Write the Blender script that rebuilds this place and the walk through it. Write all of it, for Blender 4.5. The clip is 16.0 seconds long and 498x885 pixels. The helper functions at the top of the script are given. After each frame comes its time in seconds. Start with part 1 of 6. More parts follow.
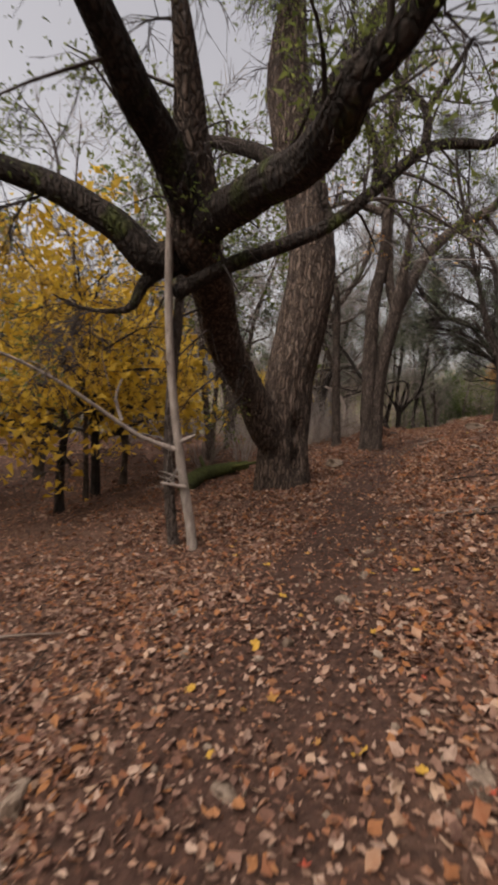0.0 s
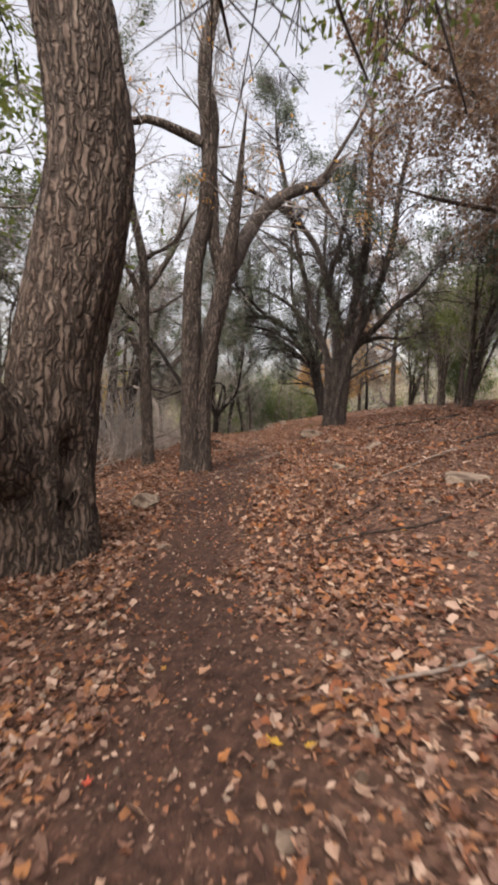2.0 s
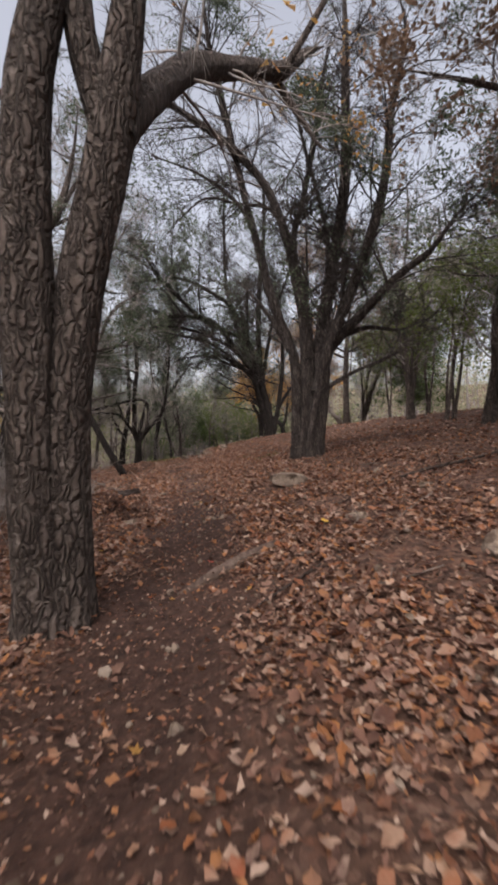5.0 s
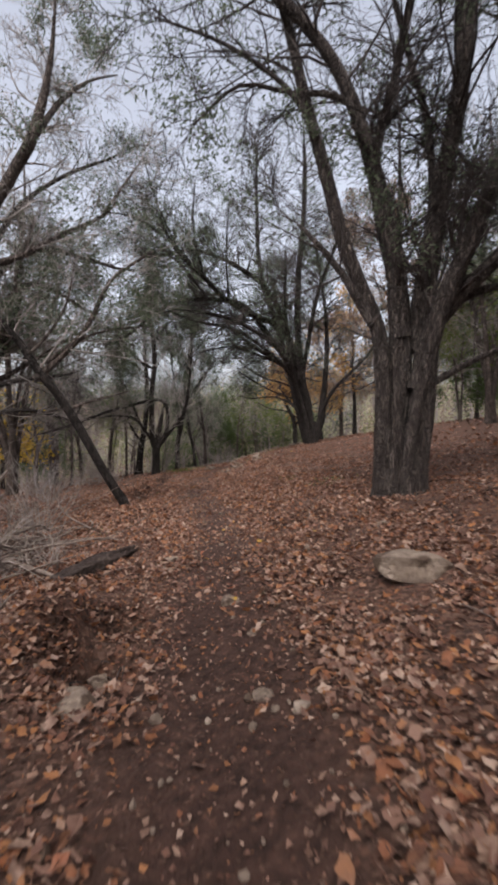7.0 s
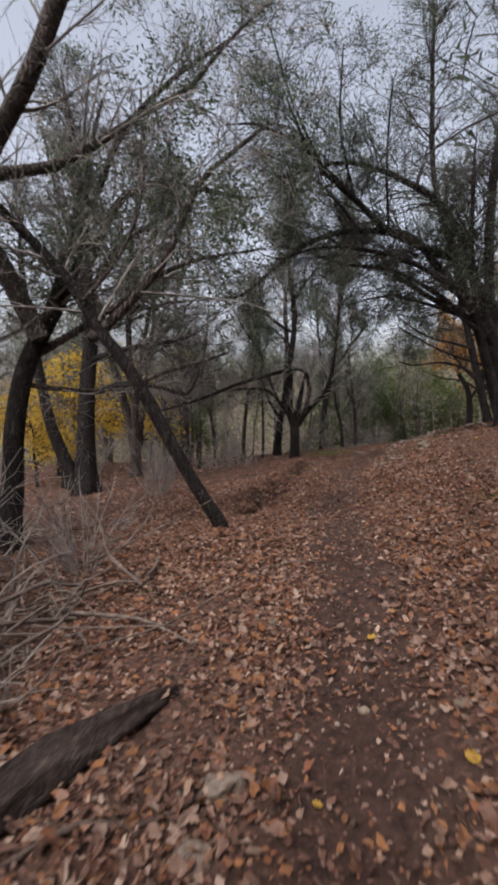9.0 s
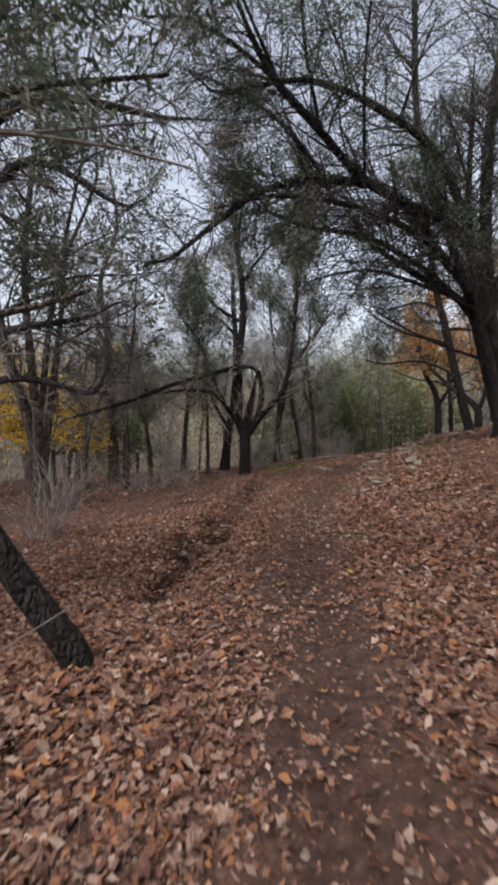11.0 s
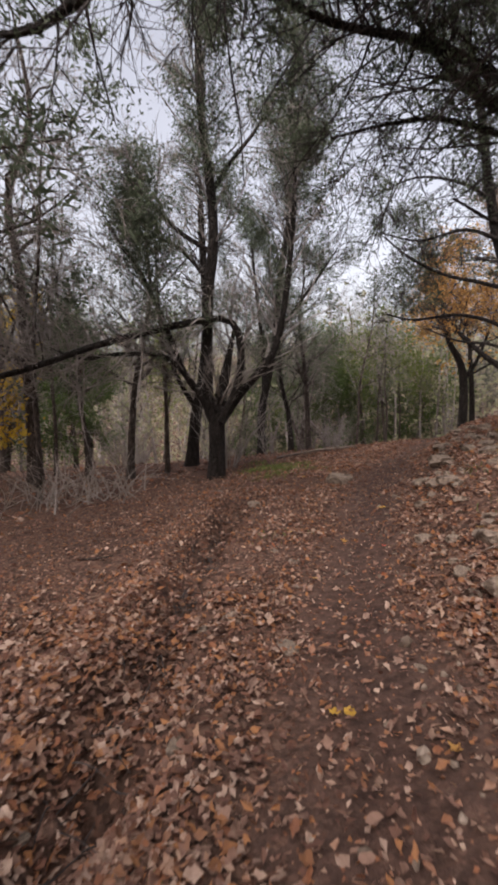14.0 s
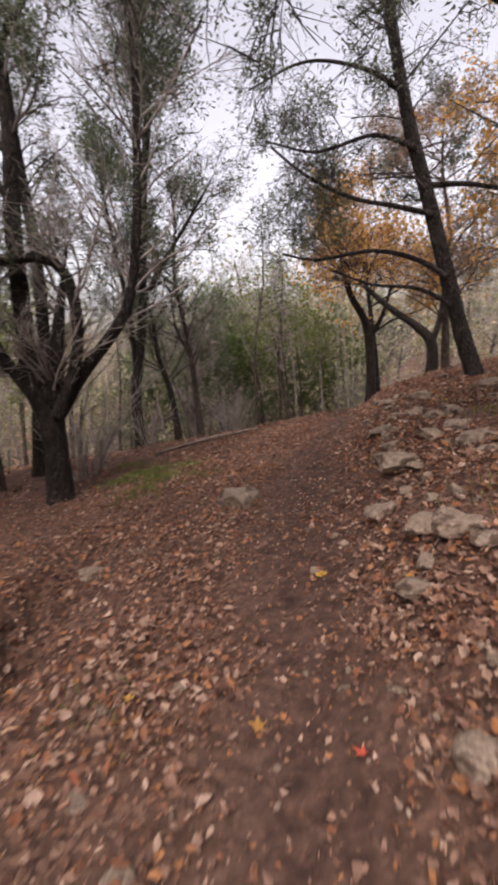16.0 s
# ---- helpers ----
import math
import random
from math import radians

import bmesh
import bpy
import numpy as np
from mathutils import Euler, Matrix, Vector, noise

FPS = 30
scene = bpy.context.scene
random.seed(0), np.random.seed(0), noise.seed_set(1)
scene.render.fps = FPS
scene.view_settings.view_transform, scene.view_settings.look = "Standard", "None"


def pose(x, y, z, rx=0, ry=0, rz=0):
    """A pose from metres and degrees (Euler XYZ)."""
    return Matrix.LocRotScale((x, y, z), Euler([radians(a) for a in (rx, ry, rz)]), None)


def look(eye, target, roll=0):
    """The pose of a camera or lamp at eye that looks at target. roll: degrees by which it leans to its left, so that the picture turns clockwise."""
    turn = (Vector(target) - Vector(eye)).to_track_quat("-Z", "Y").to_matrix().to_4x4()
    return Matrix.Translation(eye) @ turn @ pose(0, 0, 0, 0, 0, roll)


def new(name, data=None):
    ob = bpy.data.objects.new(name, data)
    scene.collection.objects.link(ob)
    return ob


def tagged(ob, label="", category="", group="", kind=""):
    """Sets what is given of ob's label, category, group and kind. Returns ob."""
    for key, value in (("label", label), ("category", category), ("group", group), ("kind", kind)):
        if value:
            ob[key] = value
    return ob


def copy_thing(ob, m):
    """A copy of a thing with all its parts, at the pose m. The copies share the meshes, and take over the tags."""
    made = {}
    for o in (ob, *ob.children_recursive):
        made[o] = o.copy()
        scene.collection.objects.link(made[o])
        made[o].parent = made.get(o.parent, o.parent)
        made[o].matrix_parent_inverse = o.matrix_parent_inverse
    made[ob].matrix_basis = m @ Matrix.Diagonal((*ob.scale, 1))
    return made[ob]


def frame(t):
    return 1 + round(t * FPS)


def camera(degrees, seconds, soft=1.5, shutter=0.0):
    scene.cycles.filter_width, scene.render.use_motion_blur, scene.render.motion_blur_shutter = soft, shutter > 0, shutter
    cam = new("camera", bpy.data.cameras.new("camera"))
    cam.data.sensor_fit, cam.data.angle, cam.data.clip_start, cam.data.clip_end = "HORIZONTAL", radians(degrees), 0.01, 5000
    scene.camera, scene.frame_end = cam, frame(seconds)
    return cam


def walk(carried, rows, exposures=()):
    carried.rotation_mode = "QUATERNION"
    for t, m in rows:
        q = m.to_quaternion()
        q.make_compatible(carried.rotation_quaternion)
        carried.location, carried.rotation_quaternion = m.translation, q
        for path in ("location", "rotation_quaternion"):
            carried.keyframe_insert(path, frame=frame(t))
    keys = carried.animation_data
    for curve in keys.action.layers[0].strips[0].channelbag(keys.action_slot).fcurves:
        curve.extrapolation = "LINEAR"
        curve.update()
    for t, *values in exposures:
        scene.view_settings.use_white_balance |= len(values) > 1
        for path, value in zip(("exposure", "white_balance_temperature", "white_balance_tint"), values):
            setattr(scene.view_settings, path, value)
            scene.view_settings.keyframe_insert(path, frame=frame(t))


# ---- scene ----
cam = camera(53.85, 16.0, soft=3.5, shutter=0.3)
PATH = [
    (0.0, pose(0.000, 0.000, 1.176, 84.76, -1.99, 25.20)),
    (0.5, pose(-0.182, 0.822, 1.181, 84.71, -2.65, 20.67)),
    (1.0, pose(-0.361, 1.627, 1.168, 85.73, -2.07, 14.39)),
    (1.5, pose(-0.561, 2.406, 1.163, 85.76, -2.56, 8.72)),
    (2.0, pose(-0.823, 3.202, 1.167, 85.89, -2.02, 3.63)),
    (2.5, pose(-1.043, 3.944, 1.191, 85.98, -0.98, 0.50)),
    (3.0, pose(-1.179, 4.687, 1.230, 85.72, -1.43, -5.26)),
    (3.5, pose(-1.215, 5.551, 1.278, 85.43, -1.39, -5.93)),
    (6.0, pose(-1.174, 9.569, 1.448, 89.11, 1.07, -3.21)),
    (6.5, pose(-1.291, 10.468, 1.517, 88.59, 0.93, -2.44)),
    (7.0, pose(-1.316, 11.352, 1.595, 87.64, 0.02, -1.70)),
    (7.5, pose(-1.345, 12.259, 1.560, 85.55, 1.42, 7.17)),
    (8.0, pose(-1.290, 13.077, 1.631, 83.96, -0.05, 10.78)),
    (8.5, pose(-1.341, 13.945, 1.655, 84.30, -0.47, 12.65)),
    (9.0, pose(-1.380, 14.792, 1.684, 84.31, 0.33, 15.97)),
    (9.5, pose(-1.387, 15.641, 1.664, 83.03, 0.26, 12.31)),
    (12.0, pose(-2.165, 19.315, 1.514, 86.28, -0.13, 9.19)),
    (12.5, pose(-2.221, 20.161, 1.520, 85.08, -0.30, 7.60)),
    (13.0, pose(-2.376, 20.863, 1.490, 82.06, 0.32, 7.57)),
    (13.5, pose(-2.485, 21.564, 1.430, 83.13, 0.16, 8.24)),
    (14.0, pose(-2.539, 22.203, 1.393, 82.59, 0.10, 8.23)),
    (14.5, pose(-2.529, 22.826, 1.328, 79.43, 0.35, 4.62)),
    (15.0, pose(-2.459, 23.513, 1.294, 78.96, 1.57, 0.97)),
    (15.5, pose(-2.477, 24.297, 1.245, 78.25, 3.44, 0.91)),
    (16.0, pose(-2.354, 25.092, 1.287, 79.11, 3.50, -3.93)),
]
EXPOSURES = [(t, 1.4 + e, k, m) for t, e, k, m in ((0.0, -0.76, 7150, 16), (0.5, -0.4, 6950, 13), (1.0, 0.03, 6800, 12), (1.5, 0.12, 6950, 12), (2.0, 0.05, 6850, 14), (2.5, -0.28, 6750, 13), (3.0, -0.7, 6500, 13), (3.5, -0.75, 6400, 14), (6.0, -0.28, 6500, 15), (6.5, -0.28, 6400, 15), (7.0, -0.3, 6300, 14), (7.5, -0.55, 6200, 14), (8.0, -0.72, 6188, 14), (8.5, -0.63, 6175, 13), (9.0, -0.53, 6162, 13), (9.5, -0.43, 6050, 12), (12.0, -0.34, 6200, 13), (12.5, -0.27, 6350, 14), (13.5, -0.32, 6500, 16), (14.5, -0.3, 6680, 17), (15.0, 0.0, 6800, 18), (15.5, 0.0, 6825, 20), (16.0, -0.08, 6850, 21))]
walk(cam, PATH, EXPOSURES)

# ---- world and light: a bright overcast sky ----
world = bpy.data.worlds.new("sky")
scene.world = world
world.use_nodes = True
wn, wl = world.node_tree.nodes, world.node_tree.links
sky = wn.new("ShaderNodeTexSky")
sky.sky_type, sky.sun_disc = "NISHITA", False
sky.sun_elevation, sky.sun_rotation = radians(55), radians(196)
sky.air_density, sky.dust_density, sky.ozone_density = 1.0, 5.0, 1.0
pale = wn.new("ShaderNodeHueSaturation")
pale.inputs["Saturation"].default_value = 0.32
wl.new(sky.outputs[0], pale.inputs["Color"])
wl.new(pale.outputs[0], wn["Background"].inputs["Color"])
wn["Background"].inputs["Strength"].default_value = 0.14
sun = new("sun", bpy.data.lights.new("sun", "SUN"))
sun.data.energy, sun.data.angle, sun.data.color = 0.95, radians(40), (1.0, 0.96, 0.9)
sun.matrix_world = look((-4.7, -16, 24), (0, 0, 0))


# ---- materials ----
def mat(name, ramp, scale=8.0, rough=0.9, bump=0.4, bump_scale=40.0, stretch=(1, 1, 1), island=0.0, spots=None, object_random=0.0):
    """A surface with large and fine variation; ramp: colours from dark to light."""
    m = bpy.data.materials.new(name)
    m.use_nodes = True
    n, l = m.node_tree.nodes, m.node_tree.links
    b = n["Principled BSDF"]
    b.inputs["Roughness"].default_value = rough
    b.inputs["Specular IOR Level"].default_value = 0.25
    tc = n.new("ShaderNodeTexCoord")
    mp = n.new("ShaderNodeMapping")
    mp.inputs["Scale"].default_value = stretch
    l.new(tc.outputs["Object"], mp.inputs["Vector"])
    big = n.new("ShaderNodeTexNoise")
    big.inputs["Scale"].default_value, big.inputs["Detail"].default_value = scale, 6
    big.inputs["Roughness"].default_value = 0.65
    l.new(mp.outputs[0], big.inputs["Vector"])
    value = big.outputs["Fac"]
    if island or object_random:
        src = n.new("ShaderNodeNewGeometry").outputs["Random Per Island"] if island else n.new("ShaderNodeObjectInfo").outputs["Random"]
        mix = n.new("ShaderNodeMix")
        mix.inputs[0].default_value = island or object_random
        l.new(value, mix.inputs[2])
        l.new(src, mix.inputs[3])
        value = mix.outputs[0]
    cr = n.new("ShaderNodeValToRGB")
    el = cr.color_ramp.elements
    while len(el) < len(ramp):
        el.new(0.5)
    lo, hi = (0.02, 0.98) if island else (0.3, 0.72)
    for i, c in enumerate(ramp):
        el[i].position = lo + (hi - lo) * i / (len(ramp) - 1)
        el[i].color = (*c, 1)
    l.new(value, cr.inputs["Fac"])
    colour = cr.outputs["Color"]
    if spots:
        c, size, amount = spots
        sn = n.new("ShaderNodeTexNoise")
        sn.inputs["Scale"].default_value, sn.inputs["Detail"].default_value = size, 5
        l.new(tc.outputs["Object"], sn.inputs["Vector"])
        st = n.new("ShaderNodeMapRange")
        st.inputs[1].default_value, st.inputs[2].default_value = 1 - amount, 1 - amount + 0.12
        l.new(sn.outputs["Fac"], st.inputs[0])
        mx = n.new("ShaderNodeMix")
        mx.data_type = "RGBA"
        mx.inputs[7].default_value = (*c, 1)
        l.new(st.outputs[0], mx.inputs[0])
        l.new(colour, mx.inputs[6])
        colour = mx.outputs[2]
    l.new(colour, b.inputs["Base Color"])
    if bump:
        fine = n.new("ShaderNodeTexNoise")
        fine.inputs["Scale"].default_value, fine.inputs["Detail"].default_value = bump_scale, 4
        l.new(mp.outputs[0], fine.inputs["Vector"])
        bp = n.new("ShaderNodeBump")
        bp.inputs["Strength"].default_value, bp.inputs["Distance"].default_value = bump, 0.02
        l.new(fine.outputs["Fac"], bp.inputs["Height"])
        l.new(bp.outputs[0], b.inputs["Normal"])
    return m


def leafy(name, ramp, through_light=0.35, rough=0.6):
    """Thin leaves: each island its own shade, some light through them."""
    m = mat(name, ramp, 3.0, rough, 0, island=0.7)
    n, l = m.node_tree.nodes, m.node_tree.links
    b = n["Principled BSDF"]
    tr = n.new("ShaderNodeBsdfTranslucent")
    l.new(b.inputs["Base Color"].links[0].from_socket, tr.inputs["Color"])
    mx = n.new("ShaderNodeMixShader")
    mx.inputs[0].default_value = through_light
    l.new(b.outputs[0], mx.inputs[1])
    l.new(tr.outputs[0], mx.inputs[2])
    l.new(mx.outputs[0], n["Material Output"].inputs["Surface"])
    return m


def bark(name, ramp, grain, crack=0.5, moss_amount=0.0):
    """Furrowed bark: plates that run along the stem, with dark cracks between; grain: plates to the metre across and along."""
    m = mat(name, ramp, 6, 0.95, 0, stretch=(2, 2, 0.7), spots=((0.06, 0.07, 0.018), 2.4, moss_amount) if moss_amount else None)
    n, l = m.node_tree.nodes, m.node_tree.links
    b = n["Principled BSDF"]
    tc = n["Texture Coordinate"]
    warp = n.new("ShaderNodeTexNoise")
    warp.inputs["Scale"].default_value, warp.inputs["Detail"].default_value = 7, 4
    l.new(tc.outputs["Object"], warp.inputs["Vector"])
    add = n.new("ShaderNodeVectorMath")
    add.operation = "MULTIPLY_ADD"
    add.inputs[1].default_value = (0.12, 0.12, 0.3)
    l.new(warp.outputs["Color"], add.inputs[0])
    l.new(tc.outputs["Object"], add.inputs[2])
    mp = n.new("ShaderNodeMapping")
    mp.inputs["Scale"].default_value = (grain[0], grain[0], grain[1])
    l.new(add.outputs[0], mp.inputs["Vector"])
    vo = n.new("ShaderNodeTexVoronoi")
    vo.feature = "DISTANCE_TO_EDGE"
    vo.inputs["Scale"].default_value = 1.0
    l.new(mp.outputs[0], vo.inputs["Vector"])
    edge = n.new("ShaderNodeMapRange")
    edge.inputs[2].default_value = 0.28
    l.new(vo.outputs["Distance"], edge.inputs[0])
    dark = n.new("ShaderNodeMapRange")
    dark.inputs[3].default_value = 1 - crack
    l.new(edge.outputs[0], dark.inputs[0])
    mx = n.new("ShaderNodeMix")
    mx.data_type, mx.blend_type = "RGBA", "MULTIPLY"
    mx.inputs[0].default_value = 1.0
    l.new(b.inputs["Base Color"].links[0].from_socket, mx.inputs[6])
    l.new(dark.outputs[0], mx.inputs[7])
    l.new(mx.outputs[2], b.inputs["Base Color"])
    fine = n.new("ShaderNodeTexNoise")
    fine.inputs["Scale"].default_value, fine.inputs["Detail"].default_value = 45, 4
    l.new(tc.outputs["Object"], fine.inputs["Vector"])
    h = n.new("ShaderNodeMath")
    h.operation = "MULTIPLY_ADD"
    h.inputs[1].default_value = 0.35
    l.new(fine.outputs["Fac"], h.inputs[0])
    l.new(edge.outputs[0], h.inputs[2])
    bp = n.new("ShaderNodeBump")
    bp.inputs["Strength"].default_value, bp.inputs["Distance"].default_value = 1.0, 0.03
    l.new(h.outputs[0], bp.inputs["Height"])
    l.new(bp.outputs[0], b.inputs["Normal"])
    return m


bark_oak = bark("oak_bark", [(0.07, 0.048, 0.038), (0.14, 0.101, 0.08), (0.225, 0.175, 0.142)], (21, 2.3), 0.75)
# oak limbs: their shade is put into the bark colour, with moss patches
bark_shaded_limb = bark("shaded_mossy_limb_bark", [(0.022, 0.016, 0.013), (0.045, 0.034, 0.028), (0.085, 0.068, 0.056)], (17, 7), 0.6, 0.42)
bark_brown = bark("hardwood_bark", [(0.062, 0.047, 0.039), (0.115, 0.089, 0.075), (0.19, 0.155, 0.133)], (22, 5), 0.5)
bark_cedar = bark("cedar_bark", [(0.055, 0.042, 0.036), (0.105, 0.083, 0.072), (0.18, 0.15, 0.132)], (34, 2.4), 0.65)
bark_pale = mat("pale_bark", [(0.16, 0.13, 0.11), (0.27, 0.225, 0.195), (0.38, 0.33, 0.29)], 10, 0.9, 0.5, 35, (2, 2, 0.6))
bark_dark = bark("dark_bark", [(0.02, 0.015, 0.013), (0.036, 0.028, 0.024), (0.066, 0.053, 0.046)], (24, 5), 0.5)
twig_grey = mat("grey_twigs", [(0.15, 0.128, 0.113), (0.25, 0.218, 0.197), (0.36, 0.325, 0.3)], 4, 0.9, 0)
twig_dark = mat("dark_twigs", [(0.03, 0.023, 0.02), (0.055, 0.044, 0.04), (0.09, 0.075, 0.068)], 4, 0.9, 0)
dead_wood = mat("weathered_dead_wood", [(0.085, 0.06, 0.048), (0.16, 0.122, 0.1), (0.25, 0.2, 0.17)], 9, 0.9, 0.8, 25, (1, 1, 1))
rotten = mat("rotten_log_bark", [(0.016, 0.011, 0.009), (0.045, 0.031, 0.025), (0.11, 0.08, 0.065)], 9, 0.95, 1.0, 30, (3, 1, 3))
stone = mat("limestone", [(0.1, 0.072, 0.054), (0.215, 0.163, 0.125), (0.38, 0.305, 0.24)], 3.2, 0.95, 0.9, 9, spots=((0.075, 0.05, 0.035), 2.6, 0.5))
green_cedar = leafy("cedar_foliage", [(0.055, 0.068, 0.042), (0.1, 0.12, 0.074), (0.17, 0.195, 0.125)], 0.55)
green_light = leafy("light_green_leaves", [(0.075, 0.1, 0.024), (0.13, 0.16, 0.04), (0.23, 0.25, 0.075)], 0.5)
green_juniper = leafy("juniper_foliage", [(0.045, 0.075, 0.022), (0.08, 0.12, 0.036), (0.14, 0.185, 0.06)], 0.5)
leaf_yellow = leafy("yellow_leaves", [(0.36, 0.21, 0.03), (0.56, 0.37, 0.045), (0.7, 0.5, 0.08)], 0.55)
leaf_orange = leafy("orange_leaves", [(0.34, 0.15, 0.05), (0.52, 0.28, 0.08), (0.6, 0.4, 0.15)], 0.55)
leaf_brown = leafy("brown_hanging_leaves", [(0.12, 0.075, 0.05), (0.21, 0.135, 0.09), (0.3, 0.19, 0.12)], 0.5)
wood_far = leafy("far_woods", [(0.22, 0.19, 0.14), (0.3, 0.28, 0.19), (0.29, 0.31, 0.17), (0.38, 0.37, 0.23), (0.4, 0.33, 0.24), (0.5, 0.45, 0.31)], 0.6)
litter = leafy("fallen_leaves", [(0.036, 0.019, 0.015), (0.105, 0.054, 0.04), (0.18, 0.095, 0.068), (0.065, 0.033, 0.025), (0.265, 0.16, 0.118), (0.15, 0.077, 0.056), (0.43, 0.305, 0.235), (0.115, 0.06, 0.046), (0.24, 0.1, 0.052), (0.35, 0.23, 0.168), (0.08, 0.04, 0.03), (0.33, 0.15, 0.066), (0.17, 0.097, 0.073), (0.06, 0.031, 0.024), (0.21, 0.11, 0.078)], 0.15, 0.85)
litter.node_tree.nodes["Principled BSDF"].inputs["Specular IOR Level"].default_value = 0.12
leaf_red = leafy("red_fallen_leaf", [(0.3, 0.03, 0.02), (0.42, 0.07, 0.04), (0.45, 0.13, 0.06)], 0.2)
leaf_gold = leafy("gold_fallen_leaf", [(0.35, 0.17, 0.02), (0.45, 0.26, 0.04), (0.5, 0.36, 0.1)], 0.2)
leaf_russet = leafy("russet_fallen_leaf", [(0.15, 0.055, 0.028), (0.25, 0.088, 0.038), (0.4, 0.25, 0.165), (0.2, 0.066, 0.03), (0.32, 0.135, 0.052), (0.18, 0.075, 0.042), (0.44, 0.31, 0.22), (0.26, 0.085, 0.042), (0.35, 0.19, 0.09)], 0.2, 0.8)
moss = mat("moss", [(0.03, 0.035, 0.012), (0.065, 0.075, 0.022), (0.1, 0.11, 0.035)], 14, 1.0, 1.0, 60)


def soil_material():
    m = mat("forest_soil", [(0.02, 0.0105, 0.008), (0.045, 0.022, 0.017), (0.085, 0.042, 0.032)], 5, 1.0, 1.0, 30)
    n, l = m.node_tree.nodes, m.node_tree.links
    b = n["Principled BSDF"]
    base = b.inputs["Base Color"].links[0].from_socket
    # bare trodden earth along the trail, the same darker earth in the deep hollows
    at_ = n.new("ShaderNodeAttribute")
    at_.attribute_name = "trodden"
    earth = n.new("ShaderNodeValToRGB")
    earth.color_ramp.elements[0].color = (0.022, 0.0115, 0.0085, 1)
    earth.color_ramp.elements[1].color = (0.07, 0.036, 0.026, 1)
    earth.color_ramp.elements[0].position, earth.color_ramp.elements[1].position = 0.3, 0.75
    en = n.new("ShaderNodeTexNoise")
    en.inputs["Scale"].default_value, en.inputs["Detail"].default_value = 14, 8
    l.new(n["Texture Coordinate"].outputs["Object"], en.inputs["Vector"])
    l.new(en.outputs["Fac"], earth.inputs["Fac"])
    # small stones and leaf crumbs
    vo = n.new("ShaderNodeTexVoronoi")
    vo.inputs["Scale"].default_value = 34
    l.new(n["Texture Coordinate"].outputs["Object"], vo.inputs["Vector"])
    crumbs = n.new("ShaderNodeValToRGB")
    el = crumbs.color_ramp.elements
    for p, c in ((0.3, (0.12, 0.065, 0.042)), (0.55, (0.05, 0.029, 0.02)), (0.75, (0.2, 0.12, 0.085))):
        e = el.new(p)
        e.color = (*c, 1)
    el[0].color, el[-1].color = (0.03, 0.018, 0.013, 1), (0.16, 0.07, 0.04, 1)
    sep = n.new("ShaderNodeSeparateColor")
    l.new(vo.outputs["Color"], sep.inputs[0])
    l.new(sep.outputs[0], crumbs.inputs["Fac"])
    m1 = n.new("ShaderNodeMix")
    m1.data_type = "RGBA"
    m1.inputs[0].default_value = 0.6
    l.new(base, m1.inputs[6])
    l.new(crumbs.outputs[0], m1.inputs[7])
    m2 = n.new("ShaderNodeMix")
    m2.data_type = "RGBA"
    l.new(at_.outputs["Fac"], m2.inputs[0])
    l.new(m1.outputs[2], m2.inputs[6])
    few = n.new("ShaderNodeTexVoronoi")
    few.inputs["Scale"].default_value = 58
    l.new(n["Texture Coordinate"].outputs["Object"], few.inputs["Vector"])
    fs = n.new("ShaderNodeSeparateColor")
    l.new(few.outputs["Color"], fs.inputs[0])
    pick = n.new("ShaderNodeMapRange")
    pick.inputs[1].default_value, pick.inputs[2].default_value, pick.inputs[4].default_value = 0.72, 0.95, 0.4
    l.new(fs.outputs[1], pick.inputs[0])
    m3 = n.new("ShaderNodeMix")
    m3.data_type = "RGBA"
    l.new(pick.outputs[0], m3.inputs[0])
    l.new(earth.outputs[0], m3.inputs[6])
    l.new(crumbs.outputs[0], m3.inputs[7])
    dusty = n.new("ShaderNodeAttribute")
    dusty.attribute_name = "dusty"
    pale = n.new("ShaderNodeValToRGB")
    pale.color_ramp.elements[0].color, pale.color_ramp.elements[1].color = (0.045, 0.025, 0.019, 1), (0.135, 0.08, 0.06, 1)
    pale.color_ramp.elements[0].position, pale.color_ramp.elements[1].position = 0.32, 0.72
    l.new(en.outputs["Fac"], pale.inputs["Fac"])
    m4 = n.new("ShaderNodeMix")
    m4.data_type = "RGBA"
    l.new(dusty.outputs["Fac"], m4.inputs[0])
    l.new(m3.outputs[2], m4.inputs[6])
    l.new(pale.outputs[0], m4.inputs[7])
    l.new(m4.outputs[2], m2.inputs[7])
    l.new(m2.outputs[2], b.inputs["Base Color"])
    return m


soil = soil_material()


# ---- terrain ----
RISE_Y = [-60, -4, 0, 6, 12, 18, 24, 31, 36, 41, 47, 60, 400]
RISE_Z = [-2.5, -0.45, -0.31, -0.1, 0.26, 0.17, -0.06, -0.06, -0.14, -0.85, -2.0, -4.0, -4.0]
TRAIL_Y = [-60, -4, 0, 2, 5, 8.5, 12, 15, 18, 21, 23, 25, 28, 31.5, 35, 42, 60, 400]
TRAIL_X = [6, 0.3, -0.35, -0.8, -1.2, -1.6, -1.45, -1.4, -1.6, -2.05, -2.26, -2.28, -1.9, -1.0, 0.3, 2.5, 5, 5]


CUT_Y = [-60, 20.5, 23.1, 23.7, 24.6, 25.6, 26.6, 28, 30, 400]
CUT_X = [-3.3, -3.3, -3.5, -3.6, -3.38, -3.5, -3.72, -3.58, -3.6, -3.6]


